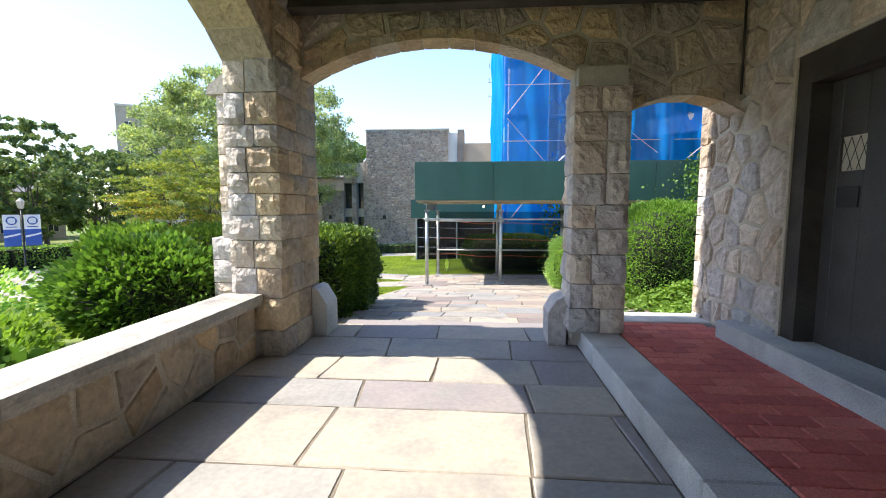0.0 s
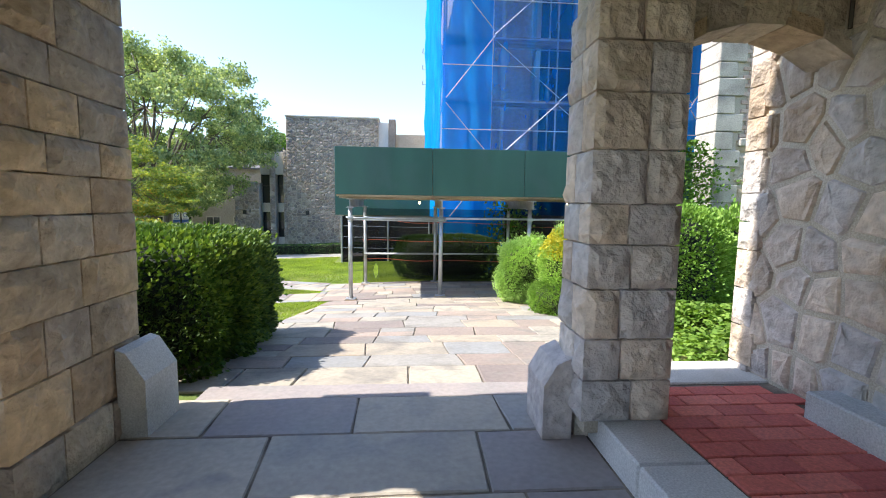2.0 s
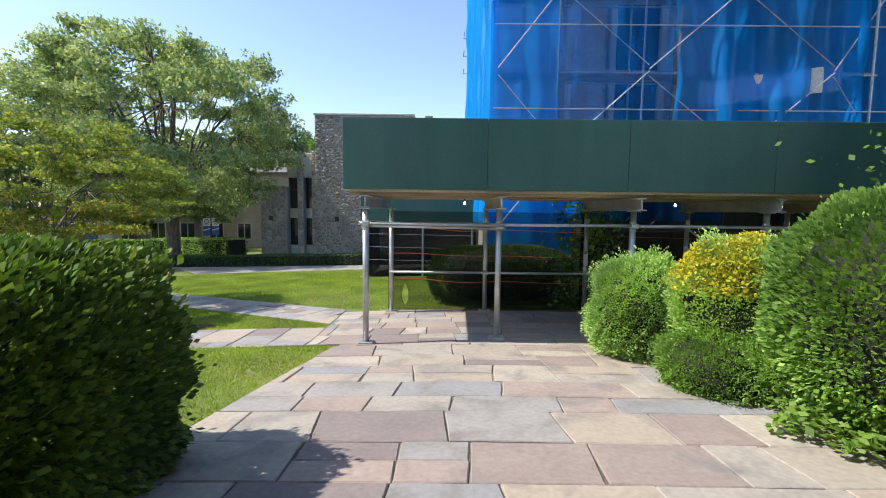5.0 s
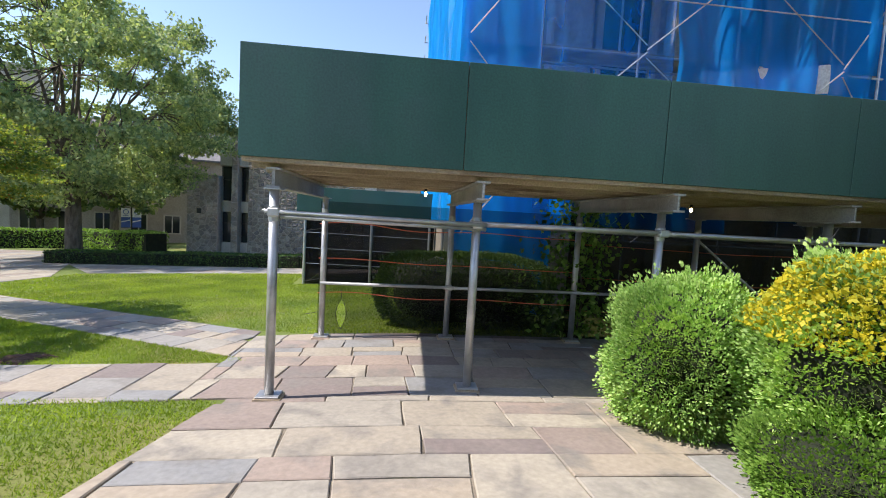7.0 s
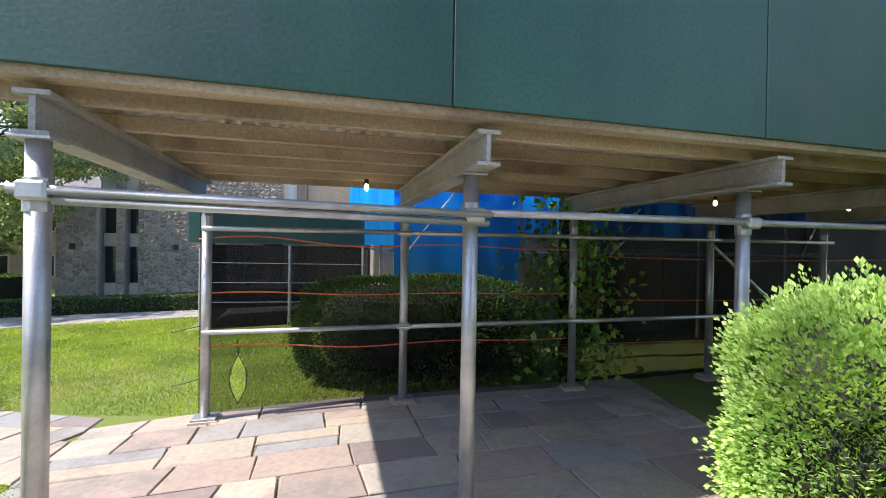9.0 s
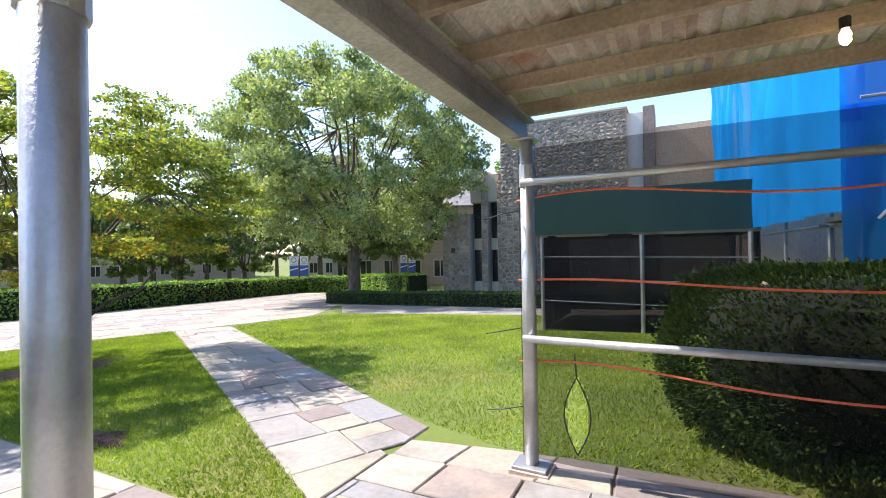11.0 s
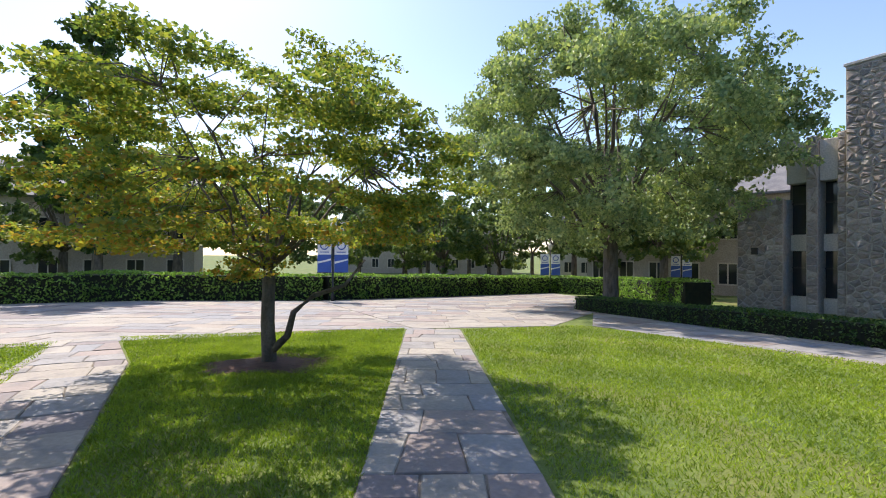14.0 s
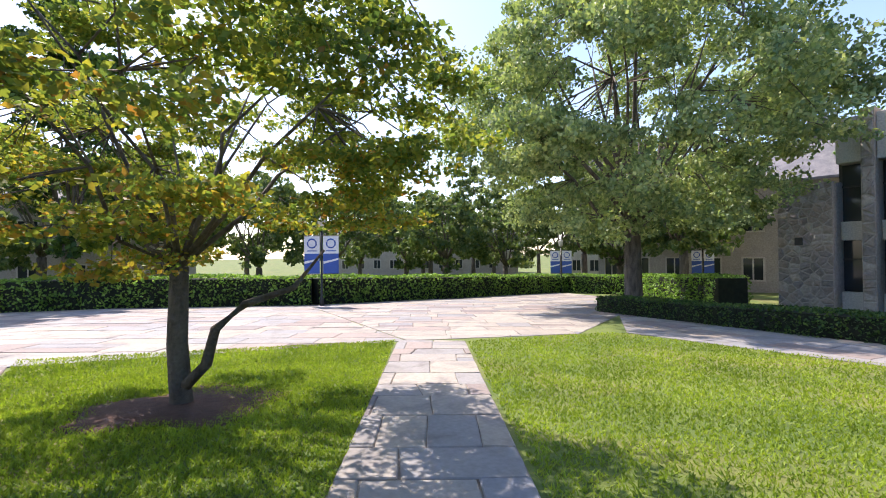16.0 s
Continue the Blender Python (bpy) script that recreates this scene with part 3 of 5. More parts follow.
wall_front = arched_wall("wall_front", "y", 4.78, 5.04, -1.90, 2.66, 4.6, ARCH_FRONT, "rubble stone wall with a wide and a narrow arch")
wall_left = arched_wall("wall_left", "x", -2.42, -1.96, -6, 4.15, 4.6, ARCH_SIDE, "rubble stone arcade along the porch side")
wall_right = structure("wall_right", Shape().box(2.66, 4.06, -0.1, 3.3, 5.5, 4.6).box(2.66, -6, -0.1, 3.3, 0.6, 4.6).prism([(0.6, 4.6), (0.6, 2.75), (4.06, 2.75), (4.06, 4.6)], "x", 2.66, 3.3), M_MORTAR, "polygonal rubble stone wall beside the dark doors", "wall")
# unseen wall behind the start; its assumed arch lets sky light in
arched_wall("wall_back", "y", -6.4, -6.0, -2.44, 3.3, 4.6, ARCH_BACK, "unseen stone end wall of the porch, wide arch assumed")
structure("ceiling_porch", Shape().box(-2.5, -6.4, 4.6, 3.35, 5.04, 4.7), M_DARKWOOD, "dark timber porch ceiling", "ceiling")
beams = Shape()
for y in (4.52, 3.0, 1.5, 0.0, -1.5):
    beams.block(-1.95, y - 0.09, 3.46 if y > 4 else 4.38, 2.65, y + 0.09, 3.68 if y > 4 else 4.58, 0.01)
for x in (-1.5, -0.6, 0.3, 1.2, 2.1):
    beams.block(x - 0.06, -5.9, 4.46, x + 0.06, 4.7, 4.596, 0.008)
structure("beam_porch", beams, M_DARKWOOD, "dark stained timber beams under the porch roof", "beam")
roof = Shape().prism([(-2.8, 4.72), (0.4, 6.4), (3.6, 4.72), (3.6, 4.86), (0.4, 6.56), (-2.8, 4.86)], "y", -6.6, 5.08)
structure("roof_porch", roof, M_SLATE, "slate porch roof", "roof")

# the pier between the open side and the wide arch
left_pier = thing("stone_pier", "rock-faced stone corner pier of the porch arcade", "pier")
part("core", Shape().box(-2.40, 4.2, -0.2, -1.96, 5.12, 4.55), M_MORTAR, left_pier)
rng = random.Random(11)
z = 0.0
while z < 4.4:
    h = min(rng.uniform(0.2, 0.36), 4.5 - z)
    cut = -2.2 + rng.uniform(-0.06, 0.06)
    for x0, x1 in ((-2.44, cut), (cut + 0.012, -1.92 + rng.uniform(-0.01, 0.01))):
        cuts = [4.15] + ([4.46 + rng.uniform(-0.1, 0.1), 4.82 + rng.uniform(-0.1, 0.1)] if rng.random() < 0.6 else [4.68 + rng.uniform(-0.16, 0.16)]) + [5.172]
        for y0, y1 in [(a, b - 0.012) for a, b in zip(cuts, cuts[1:])]:
            part("stone", Shape().rock(x0, y0, z + 0.006, x1, y1, z + h - 0.006, 0.042, 0.06, z * 3), M_GREYSTONE if x0 < -2.4 else M_STONE, left_pier)
    z += h
part("plinth", Shape().prism([(-1.91, -0.25), (-1.74, -0.25), (-1.74, 0.38), (-1.85, 0.56), (-1.91, 0.58)], "y", 4.88, 5.26), M_CONC, left_pier, "sloped pale stone plinth")
butt = thing("buttress", "stepped rock-faced stone buttress with sloped cap", "buttress")
rng = random.Random(12)
z = -0.3
while z < 2.5:
    h = rng.uniform(0.25, 0.36)
    d = 0.0 if z < 1.0 else 0.12
    for y0, y1 in ((4.72, 4.98), (4.99, 5.24)):
        part("stone", Shape().rock(-2.98 + d, y0, z + 0.006, -2.45, y1, z + h - 0.006, 0.045, 0.07, z * 3), M_GREYSTONE, butt)
    z += h
part("cap", Shape().prism([(-2.96, z), (-2.45, z), (-2.45, z + 0.42), (-2.92, z + 0.1)], "y", 4.68, 5.28), M_CAP, butt, "sloped weathered cap stone")

right_pier = thing("stone_pier", "slim coursed grey stone pier between the arches", "pier")
part("core", Shape().box(0.99, 4.64, 0.1, 1.47, 5.00, 2.9), M_MORTAR, right_pier)
rng = random.Random(13)
z = 0.19
while z < 2.62:
    h = min(rng.uniform(0.24, 0.33), 2.7 - z)
    cut = 1.22 + rng.uniform(-0.09, 0.09)
    for x0, x1 in ((0.95, cut), (cut + 0.014, 1.505)):
        ycut = 4.81 + rng.uniform(-0.07, 0.07)
        for y0, y1 in ((4.60, ycut), (ycut + 0.013, 5.03)):
            part("stone", Shape().rock(x0, y0, z + 0.007, x1, y1, z + h - 0.007, 0.036, 0.055, z * 3 + x0), M_GREYSTONE, right_pier)
    z += h
part("plinth", Shape().prism([(0.95, -0.25), (0.76, -0.25), (0.76, 0.36), (0.84, 0.5), (0.95, 0.55)], "y", 4.74, 5.12), M_GREYSTONE, right_pier, "sloped grey stone plinth")

# low wall with coping between the piers of the side
low = thing("low_wall", "low rubble stone wall with rough coping", "wall", kind="structure")
part("core", Shape().box(-2.46, 0.96, -0.2, -2.21, 4.14, 0.54), M_MORTAR, low)
rng = random.Random(14)
y = 0.96
while y < 4.1:
    y1 = min(y + rng.uniform(0.7, 1.3), 4.14)
    part("coping_stone", Shape().rock(-2.52, y + 0.003, 0.54, -2.12, y1 - 0.003, 0.645, 0.026, 0.09, y), M_CAP, low, "rough pale coping stone")
    y = y1
part("core_behind", Shape().box(-2.62, -4.2, -0.2, -2.21, -1.0, 0.54).box(-2.68, -4.2, 0.54, -2.12, -1.0, 0.66), M_MORTAR, low)

# doors
door = thing("double_door", "tall dark painted double door with small leaded lights", "door", kind="structure")
part("frame", Shape().box(2.68, 0.6, 0.36, 2.9, 0.75, 2.75).box(2.68, 3.9, 0.36, 2.9, 4.06, 2.75).box(2.68, 0.75, 2.5, 2.9, 3.9, 2.75), M_DARKWOOD, door)
for y0, y1, ly in ((0.75, 2.32, 1.0), (2.34, 3.9, 3.66)):
    leaf = part("door_leaf", Shape().block(2.84, y0, 0.36, 2.9, ly - 0.12, 2.5, 0.006).block(2.84, ly + 0.12, 0.36, 2.9, y1, 2.5, 0.006).block(2.84, ly - 0.12, 0.36, 2.9, ly + 0.12, 1.78, 0.004).block(2.84, ly - 0.12, 2.05, 2.9, ly + 0.12, 2.5, 0.004), M_DOOR, door)
    part("pane", Shape().box(2.865, ly - 0.119, 1.781, 2.875, ly + 0.119, 2.049), M_PALEGLASS, leaf, "small pale leaded glass pane")
    lead = Shape()
    for k in (-0.08, 0.0, 0.08):
        lead.tube([(2.862, ly + k - 0.06, 1.79), (2.862, ly + k + 0.04, 2.04)], 0.003, 4).tube([(2.862, ly + k + 0.06, 1.79), (2.862, ly + k - 0.04, 2.04)], 0.003, 4)
    part("lead_bars", lead, M_IRON, leaf)
    part("plate", Shape().block(2.825, ly - 0.1, 1.5, 2.842, ly + 0.1, 1.66, 0.004), M_IRON, leaf, "dark metal plate")
    part("bar", Shape().block(2.81, (y1 if ly < 2 else y0) - 0.03, 0.42, 2.842, (y1 if ly < 2 else y0) + 0.03, 2.46, 0.008), M_DARKWOOD, leaf)
part("handle", Shape().tube([(2.80, 2.48, 1.2), (2.77, 2.48, 1.25), (2.77, 2.48, 1.45), (2.80, 2.48, 1.5)], 0.012), M_IRON, door, "dark metal pull handle")
part("backing", Shape().box(2.95, 0.6, 0.3, 3.0, 4.06, 2.75), M_DOOR, door)
structure("conduit", Shape().tube([(2.6, 4.745, 2.62), (2.6, 4.745, 4.1)], 0.012), M_DARKWOOD, "thin dark conduit in the wall corner", "conduit")


# ---- planting ----
def shrub(name, label, centre, radii, count, leaf, material, seed, square=0.0, core=True, base=None, group="", jag=0.06, bottom=-1.0):
    """A shrub or clipped hedge: a near-black body painted as inner shade, and a skin of many small leaves. square: 0
    round, 1 boxy.
    """
    rng = np.random.default_rng(seed)
    cx, cy, cz = centre
    ob = thing(name, label, "hedge" if "hedge" in name else "shrub", (cx, cy, base if base is not None else cz - radii[2]), group)
    d = rng.normal(size=(count, 3))
    d /= np.linalg.norm(d, axis=1, keepdims=True)
    d[:, 2] = np.maximum(d[:, 2], bottom)
    p = 2 + 5 * square
    k = (np.abs(d) ** p).sum(1) ** (-1 / p)
    surf = d * k[:, None]
    ph = rng.uniform(0, 6.28, 9)
    lump = 1 + jag * (np.sin(surf[:, 0] * 7 * radii[0] + ph[0]) * np.sin(surf[:, 1] * 7 * radii[1] + ph[1]) + 0.7 * np.sin(surf[:, 2] * 8 * radii[2] + ph[2] + surf[:, 0] * 5) + 0.6 * np.sin(17 * surf[:, 0] + ph[4]) * np.sin(15 * surf[:, 1] + 13 * surf[:, 2] + ph[5]))
    depth = 1 - np.abs(rng.normal(0, 0.05, count)) + (rng.random(count) < (0.22 if jag > 0.05 else 0.05)) * rng.uniform(0, 0.15 if jag > 0.05 else 0.07, count)
    pos = surf * (lump * depth)[:, None] * np.array(radii)
    off = np.array((0, 0, cz - ob.location[2]))
    f = leaves("foliage", pos + off, leaf, material, ob, seed, normals=d, droop=-0.1)
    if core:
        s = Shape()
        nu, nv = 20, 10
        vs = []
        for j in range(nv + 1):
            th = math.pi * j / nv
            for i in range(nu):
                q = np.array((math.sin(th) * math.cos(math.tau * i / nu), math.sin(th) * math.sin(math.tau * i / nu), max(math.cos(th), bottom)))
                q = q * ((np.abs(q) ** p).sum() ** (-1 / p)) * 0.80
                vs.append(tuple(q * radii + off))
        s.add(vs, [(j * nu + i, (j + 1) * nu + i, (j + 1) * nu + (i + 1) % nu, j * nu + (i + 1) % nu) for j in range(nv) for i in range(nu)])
        part("core", s, M_INNERSHADE, ob)
    return ob


shrub("clipped_hedge", "clipped dark green yew hedge beside the stone path", (-3.55, 7.05, 0.42), (1.72, 1.38, 0.80), 75000, 0.058, M_HEDGE, 21, 0.75, jag=0.03)
shrub("clipped_shrub", "large rounded clipped dark yew behind black netting", (1.05, 15.45, -0.10), (1.62, 0.85, 0.68), 60000, 0.034, M_YEW, 22, 0.35, jag=0.03)
shrub("clipped_shrub", "tall rounded clipped green shrub by the church wall", (3.55, 8.55, 0.62), (1.05, 1.05, 1.0), 30000, 0.05, M_PRIVET, 23, 0.15, jag=0.03)
shrub("pale_shrub", "loose pale green leafy shrub at the path edge", (2.35, 11.05, 0.10), (0.62, 0.62, 0.72), 46000, 0.032, M_PALE, 24, jag=0.11)
yb = shrub("golden_shrub", "golden-topped leafy shrub at the path edge", (3.15, 10.1, 0.30), (0.85, 0.75, 0.80), 40000, 0.036, M_PALE, 25, jag=0.10)
rngn = np.random.default_rng(26)
dd = rngn.normal(size=(34000, 3))
dd /= np.linalg.norm(dd, axis=1, keepdims=True)
dd = dd[dd[:, 2] > 0.3]
leaves("golden_foliage", dd * np.array((0.88, 0.78, 0.84)) * (rngn.uniform(0.90, 1.05, (len(dd), 1)) + 0.06 * np.sin(dd[:, :1] * 9) * np.sin(dd[:, 1:2] * 8)) + np.array((0, 0, 0.80)), 0.04, M_GOLD, yb, 27, label="bright golden-yellow new leaves")
shrub("low_shrub", "low feathery green shrub spilling onto the paving", (2.6, 9.75, -0.22), (0.55, 0.62, 0.42), 24000, 0.028, M_PRIVET, 28, jag=0.1)
shrub("leafy_shrub", "broad-leaved dark shrub against the church wall", (5.0, 8.9, 0.55), (0.9, 0.7, 0.95), 9000, 0.085, M_PRIVET, 38, jag=0.1)
shrub("low_shrub", "low leafy shrub below the golden shrub", (3.2, 9.3, -0.1), (0.55, 0.6, 0.5), 22000, 0.036, M_PALE, 29, jag=0.1)
cover = thing("ground_cover", "bright green creeping ground cover along the church wall", "plants", (3.2, 7.2, -0.1), kind="stuff")
pts = []
while len(pts) < 16000:
    x, y = rngn.uniform(2.15, 5.4), rngn.uniform(5.75, 9.2)
    edge = 2.55 + 0.18 * math.sin(y * 5) + 0.08 * math.sin(y * 13)
    if x > edge:
        rise = min(1, (x - edge) / 0.9)
        pts.append((x - 3.2, y - 7.2, ground(x, y) + 0.1 + rngn.uniform(0.03, 0.12) + 0.45 * rise ** 0.7 * (0.75 + 0.25 * math.sin(3 * x + 4 * y)) * rngn.uniform(0.75, 1.0)))
leaves("leaf_mass", np.array(pts), 0.075, M_COVER, cover, 30, normals=np.tile((0, 0, 1.0), (len(pts), 1)), kind="stuff")
shrub("leafy_shrub", "dense broad-leaved green shrub outside the porch wall", (-4.05, 5.1, 0.45), (1.05, 0.8, 0.68), 14000, 0.085, M_BROAD, 31, jag=0.1)
shrub("leafy_shrub", "bright green shrub beyond the porch wall", (-5.2, 6.4, 0.55), (1.0, 0.8, 0.68), 9000, 0.08, M_COVER, 32, jag=0.1)
shrub("leafy_shrub", "loose green perennials beyond the porch wall", (-4.9, 3.6, 0.05), (1.1, 0.7, 0.42), 6000, 0.07, M_COVER, 33, core=False, jag=0.2)
shrub("leafy_shrub", "broad-leaved shrub close to the porch wall", (-3.4, 2.3, 0.22), (0.55, 0.55, 0.45), 2600, 0.12, M_BROAD, 34, jag=0.15)
shrub("leafy_shrub", "straggling green shrub in the flower bed", (-6.3, 4.6, 0.25), (0.8, 0.8, 0.55), 4000, 0.07, M_PALE, 35, core=False, jag=0.2)
vine = thing("climbing_vine", "leafy vine climbing beside the church corner", "vine", (4.9, 9.9, 0))
vp = np.array([(rngn.normal(0, 0.28 + 0.12 * math.sin(z * 4)), rngn.uniform(-0.2, 0.0), z) for z in rngn.uniform(0.3, 2.7, 3200)])
leaves("foliage", vp, 0.075, M_BROAD, vine, 36)
part("stem", Shape().tube([(0, -0.05, -0.35), (0.08, -0.06, 0.7), (-0.06, -0.05, 1.6), (0.1, -0.05, 2.5)], 0.02, 6), M_BARK, vine, "woody brown stem")
hyd = thing("climbing_vine", "leafy climbing hydrangea under the sidewalk shed", "vine", (2.75, 14.3, -0.7))
vp = np.array([(rngn.normal(0, 0.34), rngn.normal(0, 0.12), z) for z in rngn.uniform(0.1, 2.3, 1500)])
leaves("foliage", vp, 0.10, M_PRIVET, hyd, 37)
part("stem", Shape().tube([(0, 0, 0), (0.1, 0.02, 0.8), (-0.1, 0, 1.6), (0.15, 0, 2.2)], 0.02, 6), M_BARK, hyd)


def hedge_run(label, pts, width, height, leaf, material, seed, per_metre, base=None):
    """A long clipped hedge along a line."""
    rng = np.random.default_rng(seed)
    ob = thing("clipped_hedge", label, "hedge", (pts[0][0], pts[0][1], ground(*pts[0])))
    org = np.array(ob.location)
    s, vs = Shape(), []
    for a, b in zip(pts, pts[1:]):
        l = math.hypot(b[0] - a[0], b[1] - a[1])
        n = int(l * per_metre)
        t, w = rng.random(n), rng.random(n)
        nx, ny = -(b[1] - a[1]) / l, (b[0] - a[0]) / l
        per = 2 * height + width
        k = rng.random(n) * per
        off = np.where(k < height, -width / 2, np.where(k < height + width, k - height - width / 2, width / 2))
        z = np.where(k < height, k, np.where(k < height + width, height, per - k))
        wob = 1 + 0.07 * np.sin(t * l * 2.1 + seed) + 0.05 * np.sin(t * l * 5.3) + rng.normal(0, 0.05, n)
        gx, gy = a[0] + (b[0] - a[0]) * t + nx * off * wob, a[1] + (b[1] - a[1]) * t + ny * off * wob
        gz = np.array([ground(p, q) for p, q in zip(gx, gy)]) + z * (1 + 0.04 * np.sin(t * l * 1.3) + rng.normal(0, 0.025, n))
        vs.append(np.stack([gx, gy, gz], 1))
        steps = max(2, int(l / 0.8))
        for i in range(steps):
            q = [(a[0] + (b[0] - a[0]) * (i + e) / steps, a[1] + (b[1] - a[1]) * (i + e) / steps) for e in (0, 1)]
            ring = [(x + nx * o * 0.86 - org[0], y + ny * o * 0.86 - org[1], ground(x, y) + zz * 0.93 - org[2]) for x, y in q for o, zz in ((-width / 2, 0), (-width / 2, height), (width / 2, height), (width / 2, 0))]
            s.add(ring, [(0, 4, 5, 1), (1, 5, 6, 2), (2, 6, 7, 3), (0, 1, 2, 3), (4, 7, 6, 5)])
    # inner body coloured near-black as the shade inside the hedge
    part("core", s, M_INNERSHADE, ob)
    leaves("foliage", np.concatenate(vs) - org, leaf, material, ob, seed)
    return ob


hedge_run("long clipped green hedge along the far side of the plaza", [(-33, -9), (-26.5, 5), (-22.6, 19.0), (-24.2, 27.5), (-26.2, 36.8), (-20, 37.0), (-13.4, 33.0)], 1.3, 1.15, 0.12, M_PRIVET, 41, 650)
hedge_run("low dark clipped hedge along the far path", [(-14.2, 26.9), (-9.5, 26.2), (-4, 25.6), (0.5, 25.4)], 1.1, 0.5, 0.07, M_YEW, 42, 900)


# ---- trees ----
def tree(label, base, fork, trunk_r, centre, radii, limbs, clusters, per, leaf, material, seed, cluster_r=0.6, second=None, lean=(0, 0), flat=0.6, gap=0.0, tiers=0):
    rng = np.random.default_rng(seed)
    ob = thing("tree", label, "tree", base)
    b = np.array(base)
    s = Shape()
    top = np.array((lean[0], lean[1], fork))
    s.tube([(0, 0, -0.1), (0.02, 0.01, 0.08), tuple(top * 0.45 + np.array((0.03, -0.02, 0))), tuple(top)], [trunk_r * 1.5, trunk_r * 1.1, trunk_r, trunk_r * 0.9], 10)
    c = np.array(centre) - b
    cl = []
    while len(cl) < clusters:
        d = rng.normal(size=3)
        d /= np.linalg.norm(d)
        r = rng.uniform(0.45, 1.0) ** 0.6
        p = c + d * r * np.array(radii)
        q = (p - c) / radii
        if gap and math.sin(q[0] * 5 + seed) * math.sin(q[1] * 5) * math.sin(q[2] * 6 + seed) > gap:
            continue
        if tiers:
            k = round((q[2] + 1) / 2 * tiers) / tiers * 2 - 1
            p[2] = c[2] + k * radii[2] - 0.10 * (q[0] ** 2 + q[1] ** 2) * radii[2] + rng.normal(0, 0.14)
        cl.append(p)
    cl = np.array(cl)
    tips = []
    for i in range(limbs):
        a = math.tau * i / limbs + rng.uniform(-0.3, 0.3)
        el = rng.uniform(0.1, 1.2)
        end = c + np.array((math.cos(a) * math.cos(el), math.sin(a) * math.cos(el), math.sin(el) * 0.9)) * np.array(radii) * 0.75
        mid = top + (end - top) * 0.45 + np.array((0, 0, 0.12 * np.linalg.norm(end - top))) * rng.uniform(-0.3, 1)
        pts = [top + (mid - top) * 0.0, top + (mid - top) * 0.5 + rng.normal(0, 0.04, 3) * radii[0], mid, mid + (end - mid) * 0.5 + rng.normal(0, 0.03, 3) * radii[0], end]
        rr = trunk_r * rng.uniform(0.3, 0.5) * (0.7 if tiers else 0.85)
        s.tube([tuple(p) for p in pts], [rr, rr * 0.8, rr * 0.6, rr * 0.42, rr * 0.2], 7)
        for p in pts[1:]:
            tips.append((p, rr * 0.4))
    tp = np.array([t[0] for t in tips])
    for p in cl:
        j = int(np.argmin(((tp - p) ** 2).sum(1)))
        q = tp[j]
        m = (p + q) / 2 + rng.normal(0, 0.12, 3) * np.linalg.norm(p - q) + np.array((0, 0, 0.08))
        r0 = min(tips[j][1], 0.008 + 0.007 * np.linalg.norm(p - q))
        s.tube([tuple(q), tuple(m), tuple(p)], [r0, r0 * 0.65, r0 * 0.25], 5)
    part("trunk", s, M_BARK, ob, smooth=True)
    # each clump is a flat-bottomed pad of small sprays, its rim hanging
    sprays = max(1, per // 30)
    d = rng.normal(size=(clusters * sprays, 3))
    d /= np.linalg.norm(d, axis=1, keepdims=True)
    d *= rng.random((len(d), 1)) ** 0.45
    d[:, 2] = np.where(d[:, 2] < 0, d[:, 2] * 0.5, d[:, 2]) - 0.35 * (d[:, 0] ** 2 + d[:, 1] ** 2)
    size = np.repeat(rng.uniform(0.6, 1.25, clusters), sprays)[:, None]
    mids = np.repeat(cl, sprays, 0) + d * size * np.array((cluster_r, cluster_r, cluster_r * flat))
    e = rng.normal(size=(len(mids) * 30, 3))
    e /= np.linalg.norm(e, axis=1, keepdims=True)
    e *= rng.random((len(e), 1)) ** 0.5
    pos = np.repeat(mids, 30, 0) + e * np.array((1, 1, 0.35 if tiers else 0.8)) * cluster_r * 0.36
    sel = np.zeros(len(pos), bool)
    if second:
        sel = rng.random(len(pos)) < np.clip(second[1](pos), 0, 1)
        leaves("turning_leaves", pos[sel], leaf, second[0], ob, seed + 1, droop=0.3 if tiers else 0.6, flat=0.45 if tiers else 1.0, label="yellow and orange turning leaves")
    leaves("crown", pos[~sel], leaf, material, ob, seed, droop=0.3 if tiers else 0.6, flat=0.45 if tiers else 1.0)
    return ob


dog = (-8.95, 14.65, ground(-8.95, 14.65))
tree("small spreading dogwood with green and yellow turning leaves", dog, 1.35, 0.095, (-9.0, 14.6, 1.88), (2.95, 2.95, 1.42), 12, 180, 420, 0.062, M_DOG, 51, 0.50,
     (M_DOGGOLD, lambda p: 0.34 - 0.34 * (p[:, 2] - 2.0) - 0.05 * p[:, 1] + 0.05 * np.sin(p[:, 0] * 3)), flat=0.26, gap=0.2, tiers=6)
low_limb = thing("low_branch", "bent low dogwood branch with a few leaves", "branch", dog)
low_limb.name = "tree_branch"
part("limb", Shape().tube([(0.1, 0.05, 0.22), (0.22, 0.22, 0.42), (0.22, 0.30, 0.75), (0.32, 0.55, 0.98), (0.35, 1.0, 1.12), (0.4, 1.3, 1.5)], [0.058, 0.052, 0.046, 0.038, 0.028, 0.014], 8), M_BARK, low_limb, smooth=True)
big = (-15.6, 30.0, ground(-15.6, 30.0))
tree("large old locust tree with a broad airy green crown", big, 3.2, 0.32, (-15.4, 29.7, 5.7), (7.1, 7.0, 4.8), 18, 300, 420, 0.155, M_LOCUST, 52, 1.0, flat=0.6, gap=0.45)
